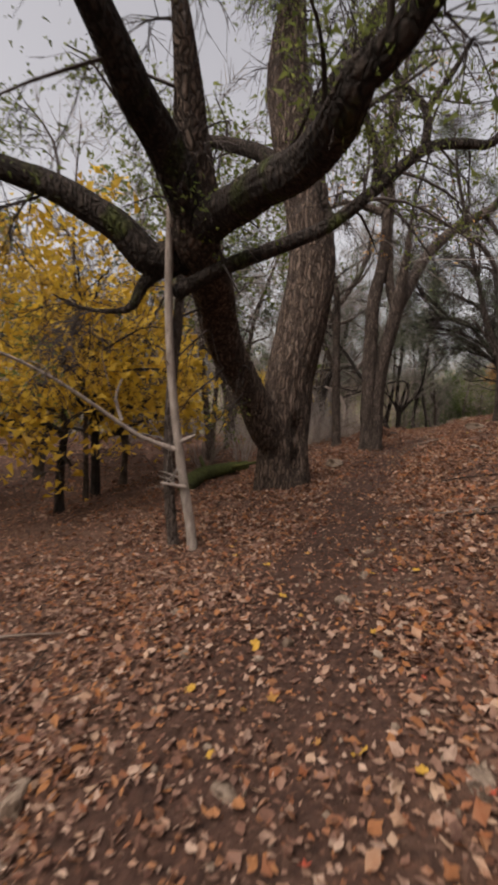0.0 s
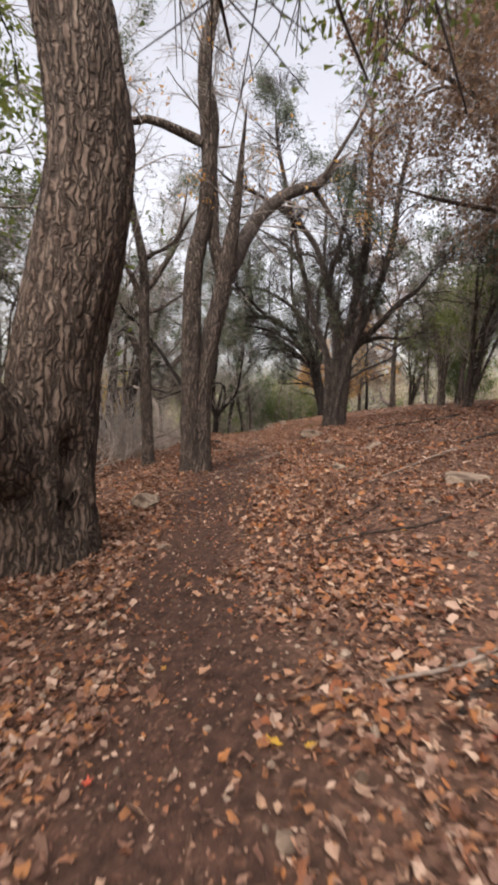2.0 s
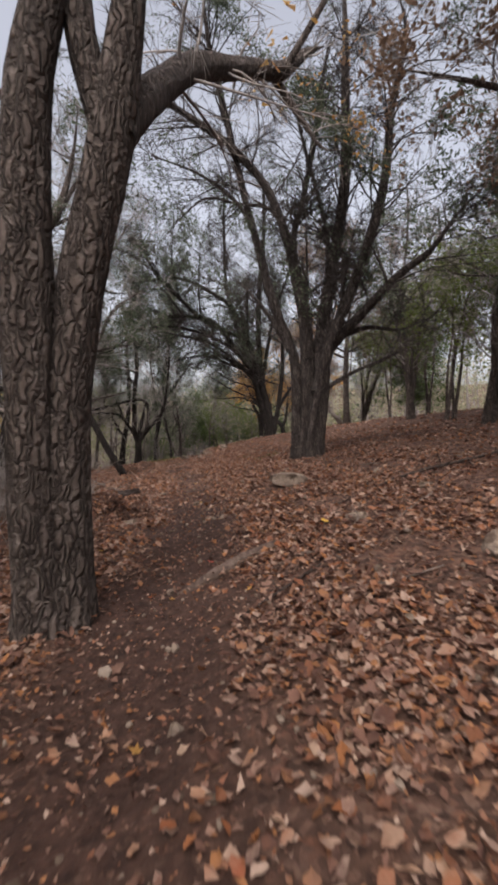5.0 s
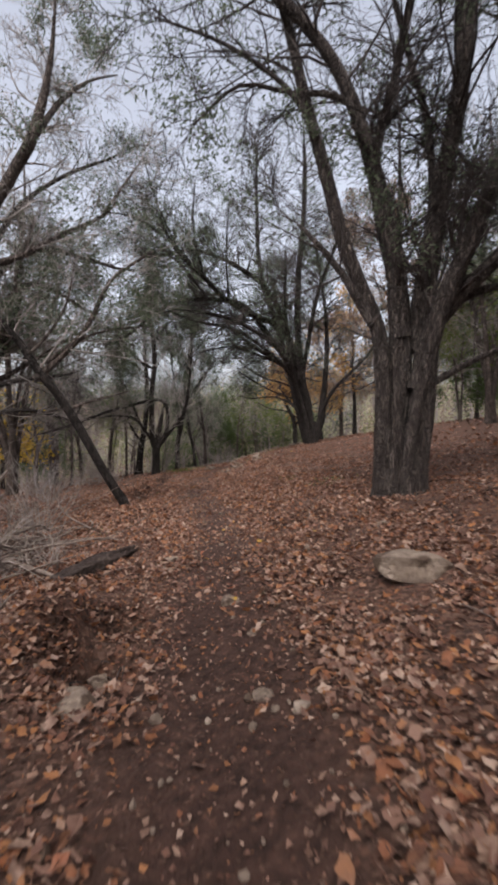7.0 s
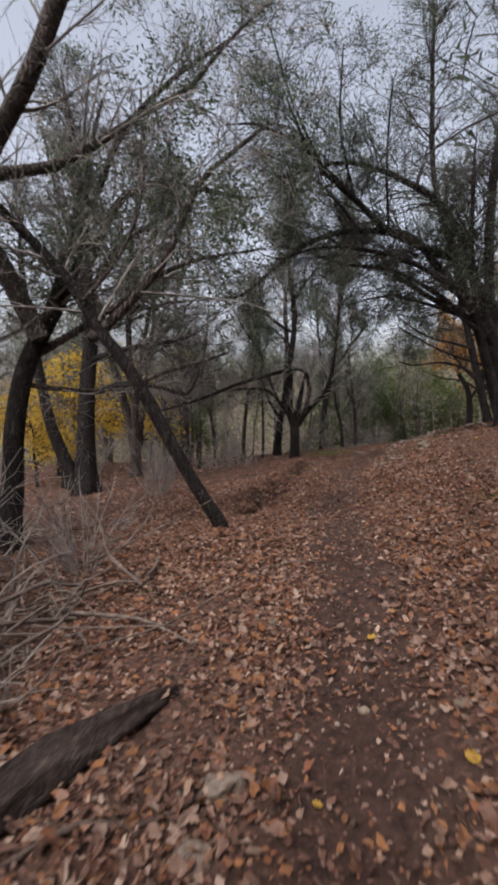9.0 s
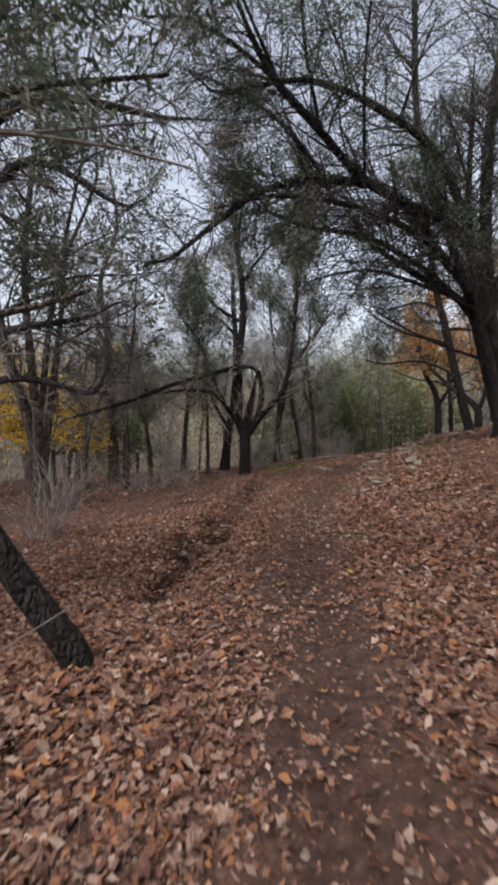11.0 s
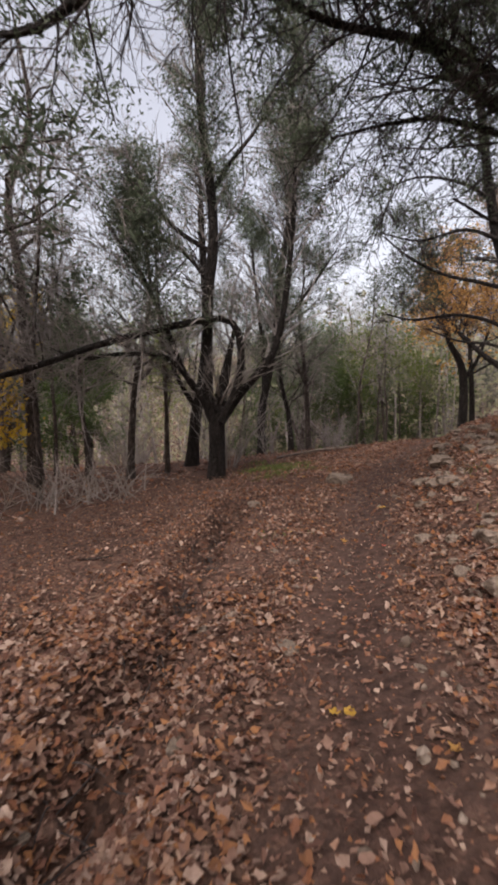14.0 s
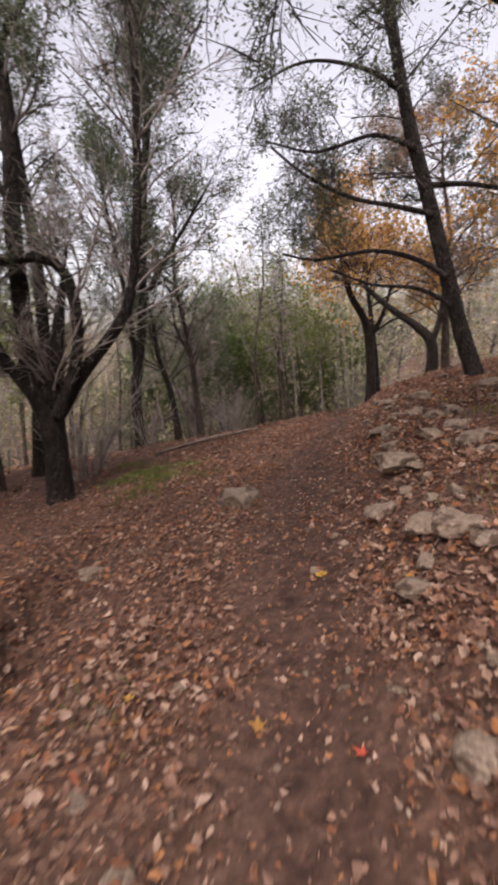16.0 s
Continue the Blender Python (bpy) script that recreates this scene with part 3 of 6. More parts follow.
OAK = [
    ('trunk', [(-2.8, 7.26, -0.32, 0.4), (-2.79, 7.27, 0.02, 0.39), (-2.78, 7.27, 0.62, 0.38), (-2.72, 7.3, 1.51, 0.37), (-2.57, 7.36, 2.39, 0.36), (-2.5, 7.39, 3.26, 0.35), (-2.61, 7.35, 4.07, 0.34), (-2.77, 7.28, 4.73, 0.33), (-2.89, 7.22, 5.28, 0.32), (-2.95, 7.19, 5.82, 0.31)]),
    ('limb', [(-2.98, 6.91, 0.76, 0.22), (-3.09, 6.52, 1.32, 0.225), (-3.14, 5.93, 1.88, 0.23), (-2.94, 5.23, 2.35, 0.235), (-2.79, 4.73, 2.57, 0.24), (-2.72, 4.36, 2.72, 0.245), (-2.65, 4.22, 2.92, 0.25)]),
    ('limb', [(-2.63, 4.23, 2.8, 0.2), (-2.6, 4.01, 3.03, 0.182), (-2.59, 3.63, 3.31, 0.165), (-2.56, 3.25, 3.45, 0.148), (-2.54, 2.99, 3.59, 0.13)]),
    ('limb', [(-2.58, 4.27, 2.81, 0.18), (-1.73, 3.57, 2.74, 0.151), (-1.15, 2.97, 2.59, 0.129), (-0.83, 2.52, 2.51, 0.110), (-0.69, 2.27, 2.48, 0.095), (-0.60, 2.19, 2.57, 0.082), (-0.44, 2.16, 2.66, 0.069)]),
    ('limb', [(-2.77, 4.4, 2.62, 0.19), (-3.1, 4.18, 2.53, 0.17), (-3.36, 3.97, 2.82, 0.15), (-3.85, 3.65, 3.14, 0.13), (-4.24, 3.34, 3.28, 0.11), (-4.81, 2.87, 3.51, 0.09)]),
    ('limb', [(-2.78, 4.13, 2.17, 0.08), (-2.6, 4.25, 2.3, 0.076), (-2.21, 4.27, 2.43, 0.072), (-1.74, 4.51, 2.65, 0.068), (-1.41, 4.73, 2.87, 0.064), (-1.06, 4.93, 3.2, 0.061), (-0.69, 5.39, 3.72, 0.057), (-0.38, 5.82, 3.9, 0.053), (-0.09, 6.02, 3.94, 0.049), (0.18, 6.21, 4.32, 0.045)]),
    ('limb', [(-1.06, 4.93, 3.21, 0.05), (-1.05, 4.93, 3.52, 0.043), (-1.18, 4.9, 3.87, 0.035), (-1.36, 4.85, 4.25, 0.028), (-1.4, 4.84, 4.58, 0.02)]),
    ('limb', [(-0.68, 5.4, 3.71, 0.05), (-0.69, 5.39, 4.08, 0.04), (-0.97, 5.35, 4.42, 0.03), (-1.13, 5.32, 4.75, 0.02)]),
    ('limb', [(-0.7, 5.39, 4.08, 0.04), (-0.47, 5.41, 4.4, 0.03), (-0.31, 5.42, 4.68, 0.02)]),
    ('limb', [(-1.41, 4.73, 2.89, 0.045), (-1.53, 4.69, 3.17, 0.033), (-1.61, 4.67, 3.46, 0.02)]),
    ('limb', [(-2.96, 4.28, 2.49, 0.09), (-3.16, 4.13, 2.3, 0.07), (-3.25, 4.06, 2.07, 0.05), (-3.37, 3.96, 1.99, 0.03)]),
    ('limb', [(-2.73, 7.24, 4.49, 0.16), (-3.38, 7.48, 5.02, 0.13), (-4.16, 7.58, 5.38, 0.1), (-5.02, 7.54, 5.65, 0.07)]),
    ('limb', [(-2.79, 7.22, 4.85, 0.18), (-2.48, 7.67, 5.77, 0.15), (-2.04, 8.22, 6.92, 0.12), (-1.44, 8.64, 8.13, 0.09)]),
]
SAPLING = [
    ('trunk', [(-2.57, 4.23, -0.47, 0.055), (-2.59, 4.22, -0.2, 0.051), (-2.7, 4.15, 0.61, 0.047), (-2.79, 4.09, 1.51, 0.043), (-2.82, 4.07, 2.42, 0.039), (-2.81, 4.07, 3.13, 0.035)]),
    ('limb', [(-2.79, 4.21, -0.41, 0.06), (-2.84, 4.18, 0.25, 0.056), (-2.84, 4.18, 1.17, 0.052), (-2.79, 4.21, 1.96, 0.049), (-2.77, 4.22, 2.35, 0.045)]),
    ('branch', [(-2.7, 4.15, 0.62, 0.028), (-2.98, 3.89, 0.75, 0.024), (-3.2, 3.65, 0.97, 0.02), (-3.52, 3.27, 1.3, 0.016), (-3.75, 2.83, 1.52, 0.012)]),
    ('branch', [(-2.66, 4.12, 0.72, 0.025), (-2.5, 4.1, 0.79, 0.016)]),
    ('branch', [(-2.62, 4.14, 0.26, 0.022), (-2.76, 3.92, 0.32, 0.012)]),
    ('branch', [(-3.16, 3.81, 0.91, 0.02), (-3.2, 3.77, 1.13, 0.014), (-3.16, 3.81, 1.32, 0.008)]),
]
FORK = [
    ('trunk', [(-2.23, 11.06, 0.05, 0.17), (-2.24, 11.06, 0.33, 0.163), (-2.27, 11.05, 0.96, 0.156), (-2.26, 11.05, 1.94, 0.149), (-2.27, 11.05, 2.82, 0.142), (-2.25, 11.06, 3.47, 0.135), (-2.12, 11.08, 4.17, 0.128), (-2.08, 11.08, 4.85, 0.121), (-2.12, 11.08, 5.39, 0.114), (-2.18, 11.07, 5.97, 0.107), (-2.15, 11.07, 6.77, 0.1)]),
    ('trunk', [(-2.09, 11.14, 0.1, 0.155), (-2.09, 11.13, 0.45, 0.152), (-2.09, 11.12, 1.34, 0.149), (-1.98, 11.12, 2.2, 0.146), (-1.84, 11.13, 2.87, 0.143), (-1.76, 11.14, 3.34, 0.14)]),
    ('limb', [(-1.8, 11.13, 3.1, 0.1), (-1.97, 11.12, 3.8, 0.09), (-1.99, 11.12, 4.37, 0.08), (-2.03, 11.11, 4.98, 0.07), (-2.01, 11.12, 5.65, 0.06)]),
    ('limb', [(-1.79, 11.14, 3.18, 0.14), (-1.7, 11.43, 3.53, 0.137), (-1.54, 12.24, 4.23, 0.133), (-1.26, 13.15, 5.02, 0.13), (-0.82, 14.24, 5.79, 0.127), (-0.27, 14.9, 6.25, 0.123), (-0.03, 15.18, 6.49, 0.12)]),
    ('limb', [(-0.13, 15.09, 6.4, 0.06), (0.35, 15.02, 7.18, 0.047), (0.83, 14.93, 8.05, 0.033), (1.19, 14.85, 9.17, 0.02)]),
    ('limb', [(-0.25, 15.1, 6.32, 0.07), (0.08, 15.06, 5.83, 0.05), (0.35, 15.02, 5.42, 0.03)]),
    ('limb', [(-2.17, 11.01, 5.21, 0.09), (-2.55, 10.94, 5.35, 0.077), (-3, 10.82, 5.45, 0.063), (-3.39, 10.69, 5.29, 0.05)]),
]
FORKL = [
    ('trunk', [(-3.23, 12.15, -0.12, 0.12), (-3.24, 12.15, 0.22, 0.112), (-3.3, 12.13, 1.1, 0.105), (-3.33, 12.12, 2.03, 0.098), (-3.37, 12.11, 2.93, 0.09), (-3.42, 12.09, 3.74, 0.082), (-3.56, 12.04, 4.44, 0.075), (-3.73, 11.98, 5.28, 0.068), (-3.83, 11.94, 6.24, 0.06)]),
    ('limb', [(-3.41, 12.09, 3.75, 0.045), (-3.19, 12.16, 3.89, 0.037), (-2.9, 12.24, 4.08, 0.028), (-2.57, 12.32, 4.63, 0.02)]),
    ('limb', [(-3.35, 12.11, 2.73, 0.07), (-3.49, 12.07, 3.26, 0.055), (-3.7, 11.99, 3.68, 0.04)]),
]
CEDARA = [
    ('trunk', [(0.68, 17.36, 0.59, 0.17), (0.68, 17.36, 0.95, 0.165), (0.7, 17.35, 1.67, 0.155), (0.72, 17.34, 2.4, 0.14), (0.68, 17.36, 3.3, 0.06)]),
    ('trunk', [(0.87, 17.28, 0.62, 0.16), (0.9, 17.27, 1.2, 0.15), (0.95, 17.25, 1.8, 0.145), (0.98, 17.24, 2.4, 0.13), (1.08, 17.3, 3.3, 0.06)]),
    ('trunk', [(0.74, 17.14, 0.62, 0.085), (0.76, 17.12, 1.2, 0.08), (0.86, 17.1, 1.9, 0.075), (1.02, 17.08, 2.6, 0.065), (1.25, 17.05, 3.4, 0.05)]),
    ('trunk', [(0.51, 17.29, 0.65, 0.11), (0.5, 17.29, 1.2, 0.104), (0.49, 17.29, 1.99, 0.098), (0.42, 17.31, 2.7, 0.092), (0.23, 17.35, 3.23, 0.086), (0.01, 17.4, 3.83, 0.08), (-0.19, 17.43, 4.63, 0.074), (-0.39, 17.46, 5.44, 0.068), (-0.62, 17.49, 6.39, 0.062), (-0.9, 17.51, 7.57, 0.056), (-1.12, 17.52, 8.43, 0.05)]),
    ('limb', [(0.72, 17.33, 2.62, 0.13), (0.64, 17.35, 3.58, 0.117), (0.49, 17.39, 4.22, 0.104), (0.32, 17.43, 4.87, 0.091), (-0.09, 17.36, 5.81, 0.079), (-0.77, 17.25, 6.53, 0.066), (-1.67, 17.06, 7.03, 0.053), (-2.41, 16.77, 7.25, 0.04)]),
    ('limb', [(0.9, 17.38, 2.47, 0.13), (1.05, 17.33, 3.57, 0.12), (1.18, 17.28, 4.49, 0.11), (1.37, 17.21, 5.62, 0.1), (1.43, 17.19, 6.74, 0.09), (1.4, 17.2, 7.96, 0.08)]),
    ('limb', [(0.87, 17.18, 1.98, 0.12), (1.1, 17.1, 2.89, 0.111), (1.33, 17.01, 3.47, 0.103), (1.63, 16.89, 4.32, 0.094), (1.88, 16.77, 5.21, 0.086), (2.01, 16.7, 6.09, 0.077), (2.06, 16.67, 6.92, 0.069), (2.17, 16.61, 7.55, 0.06)]),
    ('limb', [(0.99, 17.3, 2.62, 0.11), (1.32, 17.18, 3.06, 0.095), (1.75, 16.99, 3.54, 0.08), (2.15, 16.57, 4.01, 0.065), (2.54, 16.09, 4.3, 0.05)]),
    ('limb', [(0.73, 17.48, 3.13, 0.08), (0.51, 17.54, 4.12, 0.072), (0.46, 17.55, 4.93, 0.064), (0.68, 17.5, 5.86, 0.056), (0.9, 17.43, 7.08, 0.048), (1, 17.4, 7.98, 0.04)]),
    ('limb', [(1.03, 17.18, 2.05, 0.045), (1.44, 17.02, 2.3, 0.037), (1.89, 16.82, 2.51, 0.028), (2.24, 16.63, 2.67, 0.02)]),
    ('limb', [(1.02, 17.5, 3.14, 0.07), (1.14, 17.46, 4.25, 0.06), (1.08, 17.48, 5.22, 0.05), (0.83, 17.56, 6.22, 0.04), (0.57, 17.63, 7.23, 0.03)]),
    ('limb', [(0.35, 17.27, 2.77, 0.06), (-0.02, 17.35, 3.42, 0.045), (-0.37, 17.41, 3.84, 0.03)]),
    ('limb', [(0.28, 17.19, 4.83, 0.045), (-0.02, 17.25, 5.4, 0.037), (-0.63, 17.34, 5.52, 0.03), (-1.25, 17.37, 5.61, 0.022), (-1.8, 17.35, 5.13, 0.015)]),
    ('limb', [(-0.33, 17.3, 5.04, 0.045), (-0.71, 17.34, 5.6, 0.035), (-1.4, 17.37, 6.07, 0.025), (-2.24, 17.3, 6.32, 0.015)]),
    ('limb', [(1.39, 17.26, 3.08, 0.06), (1.92, 17.36, 3.26, 0.045), (2.56, 17.48, 3.24, 0.03)]),
]
CEDARB = [
    ('trunk', [(1.04, 28.17, 0.66, 0.27), (1.03, 28.18, 1.12, 0.246), (0.91, 28.2, 2.17, 0.221), (0.73, 28.23, 3.14, 0.197), (0.61, 28.25, 4.65, 0.173), (0.61, 28.25, 6.37, 0.149), (0.78, 28.22, 8.26, 0.124), (0.82, 28.21, 10.11, 0.1)]),
    ('trunk', [(1.04, 28.17, 0.6, 0.16), (0.38, 28.08, 3.14, 0.14), (-0.11, 28.13, 4.67, 0.12), (-0.7, 28.17, 6.76, 0.1), (-0.82, 28.18, 8.75, 0.08), (-0.83, 28.18, 10.53, 0.06)]),
    ('limb', [(0.88, 28.2, 2.33, 0.16), (0.42, 28.25, 3.49, 0.144), (-0.39, 27.93, 4.36, 0.129), (-1.27, 27.47, 5.28, 0.113), (-2.4, 27.11, 5.42, 0.097), (-3.46, 26.7, 5.17, 0.081), (-4.22, 26.32, 4.56, 0.066), (-4.93, 25.96, 3.89, 0.05)]),
    ('limb', [(0.81, 28.22, 2.7, 0.14), (0.17, 27.8, 4.46, 0.127), (-0.77, 27.4, 4.95, 0.113), (-1.74, 26.9, 5.32, 0.1), (-2.5, 26.31, 5.93, 0.087), (-3.08, 25.75, 6.32, 0.073), (-3.44, 25.38, 6.8, 0.06)]),
    ('limb', [(0.85, 28.21, 2.52, 0.11), (-0.16, 28.09, 3.66, 0.092), (-1.48, 27.89, 4.54, 0.075), (-2.77, 27.59, 4.77, 0.057), (-3.55, 27.19, 5.01, 0.04)]),
    ('limb', [(0.81, 28.22, 2.71, 0.12), (-0.3, 27.35, 3.99, 0.098), (-1.58, 26.79, 4.66, 0.075), (-3.06, 26.27, 4.85, 0.052), (-4.1, 25.66, 4.51, 0.03)]),
    ('limb', [(0.73, 28.23, 3.2, 0.13), (-0.34, 27.35, 5.52, 0.108), (-1.49, 26.79, 6.32, 0.085), (-2.69, 26.22, 6.59, 0.062), (-3.97, 25.69, 6.24, 0.04)]),
    ('limb', [(0.91, 28.2, 2.16, 0.05), (-0.06, 27.93, 2.45, 0.04), (-0.73, 27.98, 2.78, 0.03), (-1.42, 27.99, 3.2, 0.02)]),
    ('limb', [(0.74, 28.23, 3.09, 0.11), (-0.64, 28.1, 3.89, 0.093), (-1.28, 28.08, 4.33, 0.077), (-1.62, 27.95, 4.58, 0.06)]),
    ('limb', [(0.73, 28.23, 3.2, 0.06), (-1.26, 28.07, 3.95, 0.047), (-1.99, 28, 4, 0.033), (-2.72, 27.82, 3.81, 0.02)]),
    ('limb', [(0.76, 28.23, 2.98, 0.12), (1.2, 27.94, 5.56, 0.09), (1.78, 27.81, 7.3, 0.06)]),
]
LEAN = [
    ('trunk', [(-3.29, 20.22, 0.09, 0.095), (-3.39, 20.18, 0.3, 0.091), (-3.6, 20.1, 0.68, 0.086), (-4.02, 19.96, 1.54, 0.082), (-4.33, 19.9, 2.06, 0.077), (-4.62, 19.84, 2.45, 0.073), (-4.95, 19.86, 2.95, 0.068), (-5.39, 19.78, 3.44, 0.064), (-5.72, 19.63, 3.81, 0.059), (-6.13, 19.37, 4.24, 0.055)]),
    ('limb', [(-4.7, 19.79, 2.32, 0.065), (-4.31, 20.03, 2.75, 0.056), (-3.9, 20.24, 3.35, 0.047), (-3.58, 20.37, 4.09, 0.038), (-3.27, 20.49, 4.41, 0.029), (-2.83, 20.61, 4.75, 0.02)]),
    ('limb', [(-4.53, 19.9, 2.62, 0.04), (-4.14, 20.12, 2.99, 0.031), (-3.6, 20.37, 3.26, 0.021), (-2.83, 20.61, 3.39, 0.012)]),
    ('limb', [(-4.2, 19.97, 1.81, 0.03), (-3.88, 20.14, 1.97, 0.024), (-3.52, 20.29, 2.07, 0.018), (-3.23, 20.39, 2.17, 0.012)]),
    ('limb', [(-4.74, 19.76, 2.76, 0.03), (-4.47, 19.94, 3.16, 0.024), (-4.23, 20.07, 3.68, 0.018), (-4.11, 20.14, 4.37, 0.012)]),
]
LEFT1 = [
    ('trunk', [(-6.06, 19.86, -0.01, 0.14), (-6.01, 19.91, 0.39, 0.133), (-5.95, 19.96, 1.25, 0.125), (-5.84, 20.06, 1.97, 0.118), (-5.67, 20.2, 2.47, 0.11)]),
    ('limb', [(-5.76, 20.13, 2.18, 0.06), (-5.37, 20.42, 2.48, 0.047), (-4.94, 20.7, 2.83, 0.033), (-4.35, 21.02, 3.34, 0.02)]),
    ('limb', [(-5.73, 20.15, 2.33, 0.07), (-5.46, 20.36, 3.26, 0.053), (-5.26, 20.5, 4.26, 0.037), (-4.99, 20.67, 5.4, 0.02)]),
    ('limb', [(-5.87, 20.03, 1.82, 0.035), (-5.45, 20.36, 1.75, 0.028), (-4.97, 20.68, 1.75, 0.022), (-4.45, 20.97, 1.94, 0.015)]),
    ('limb', [(-5.57, 20.02, 2.38, 0.12), (-5.83, 19.8, 3.16, 0.115), (-6.02, 19.62, 3.77, 0.11), (-5.92, 19.72, 4.42, 0.105), (-5.21, 19.67, 5.19, 0.1), (-4.77, 19.62, 5.8, 0.095), (-4.51, 19.56, 6.23, 0.09)]),
    ('limb', [(-5.76, 19.46, 4.11, 0.085), (-5.37, 19.8, 4.26, 0.071), (-5.02, 20.06, 4.45, 0.058), (-4.4, 20.44, 4.99, 0.044), (-3.78, 20.73, 5.43, 0.03)]),
]
TREEL = [
    ('trunk', [(-8.66, 25.32, -0.58, 0.26), (-8.65, 25.33, -0.15, 0.234), (-8.63, 25.34, 1.12, 0.208), (-8.49, 25.44, 3.05, 0.182), (-8.52, 25.41, 4.65, 0.156), (-8.66, 25.32, 6.96, 0.13)]),
    ('limb', [(-8.5, 25.4, 4.7, 0.11), (-7.5, 25.4, 6.1, 0.09), (-6.6, 25.4, 6.4, 0.075), (-5.6, 25.4, 6.2, 0.06), (-4.6, 25.4, 5.9, 0.04)]),
    ('limb', [(-8.5, 25.4, 4.0, 0.1), (-7.4, 25.4, 5.3, 0.08), (-6.6, 25.4, 5.4, 0.06), (-5.4, 25.4, 4.7, 0.035)]),
    ('limb', [(-8.5, 25.4, 2.5, 0.09), (-7.4, 25.5, 2.8, 0.07), (-6.6, 25.5, 2.9, 0.055), (-6.0, 25.6, 3.0, 0.03)]),
    ('limb', [(-8.55, 25.4, 1.7, 0.08), (-7.4, 25.4, 1.95, 0.065), (-6.6, 25.4, 1.85, 0.05), (-5.9, 25.4, 1.7, 0.04), (-5.6, 25.4, 2.2, 0.025)]),
    ('limb', [(-8.5, 25.4, 5.6, 0.09), (-7.2, 24.9, 7.2, 0.07), (-5.8, 24.6, 8.0, 0.05), (-4.5, 24.4, 8.4, 0.03)]),
    ('trunk', [(-9, 25.2, -0.29, 0.16), (-9.28, 24.99, 0.71, 0.14), (-9.45, 24.86, 1.81, 0.12), (-9.63, 24.71, 3.54, 0.1)]),
]
TC = [
    ('trunk', [(-4.57, 31.59, -0.69, 0.135), (-4.56, 31.59, -0.34, 0.13), (-4.54, 31.6, 0.18, 0.125), (-4.53, 31.6, 0.61, 0.12)]),
    ('trunk', [(-4.54, 31.6, 0.52, 0.1), (-4.7, 31.56, 0.94, 0.094), (-4.7, 31.56, 1.83, 0.088), (-4.66, 31.57, 3.03, 0.081), (-4.55, 31.6, 4, 0.075), (-4.6, 31.58, 4.92, 0.069), (-4.72, 31.55, 5.86, 0.062), (-4.76, 31.54, 6.62, 0.056), (-4.76, 31.54, 7.55, 0.05)]),
    ('limb', [(-4.47, 31.56, 0.52, 0.085), (-4.08, 31.65, 1.1, 0.077), (-3.69, 31.72, 1.55, 0.068), (-3.4, 31.76, 2.03, 0.06), (-3.21, 31.78, 3.03, 0.052), (-3.08, 31.79, 4.41, 0.043), (-3.06, 31.79, 5.71, 0.035)]),
    ('limb', [(-4.42, 31.47, 0.57, 0.075), (-4.14, 31.54, 1.2, 0.07), (-4.05, 31.56, 1.82, 0.065), (-4.13, 31.54, 2.33, 0.06), (-4.41, 31.48, 2.52, 0.055), (-5, 31.1, 2.41, 0.06), (-5.58, 30.66, 2.23, 0.056), (-6.25, 30.1, 1.97, 0.05), (-7.0, 29.4, 1.6, 0.045), (-7.9, 28.6, 1.25, 0.035)]),
    ('limb', [(-4.57, 31.54, 0.57, 0.06), (-4.95, 31.43, 1.27, 0.052), (-5.46, 31.25, 1.8, 0.045), (-6.24, 30.9, 1.84, 0.037), (-6.75, 30.62, 1.76, 0.03)]),
    ('limb', [(-4.63, 31.63, 0.75, 0.06), (-5.13, 31.48, 1.49, 0.052), (-5.51, 31.34, 2.52, 0.045), (-5.87, 31.19, 3.34, 0.037), (-6.21, 31.03, 3.87, 0.03)]),
    ('limb', [(-4.64, 31.62, 3.77, 0.05), (-5.22, 31.45, 4.13, 0.04), (-5.68, 31.27, 4.6, 0.03), (-6.09, 31.09, 5.11, 0.02)]),
    ('limb', [(-4.66, 31.62, 3.2, 0.045), (-5.03, 31.51, 3.67, 0.035), (-5.45, 31.36, 3.95, 0.025), (-5.94, 31.16, 3.98, 0.015)]),
    ('limb', [(-4.56, 31.64, 4.87, 0.045), (-4.27, 31.72, 5.35, 0.037), (-3.82, 31.8, 5.89, 0.028), (-3.55, 31.84, 6.34, 0.02)]),
]
TC2 = [
    ('trunk', [(-4.26, 36.69, -0.99, 0.14), (-4.25, 36.69, -0.55, 0.127), (-4.23, 36.69, 0.51, 0.114), (-3.92, 36.73, 2.12, 0.101), (-3.68, 36.76, 4.34, 0.089), (-3.4, 36.78, 6.29, 0.076), (-3.39, 36.78, 8.14, 0.063), (-3.38, 36.78, 9.88, 0.05)]),
    ('limb', [(-4.19, 36.7, 0.66, 0.07), (-4.22, 36.69, 2.13, 0.057), (-4.39, 36.67, 3.67, 0.043), (-4.55, 36.65, 5.26, 0.03)]),
    ('limb', [(-3.76, 36.75, 2.69, 0.06), (-3.22, 36.79, 3.51, 0.047), (-2.62, 36.81, 4.32, 0.033), (-2.17, 36.81, 4.97, 0.02)]),
    ('trunk', [(-3.39, 37.08, -0.63, 0.08), (-3.48, 37.07, 0.31, 0.07), (-3.7, 37.06, 1.24, 0.06)]),
]
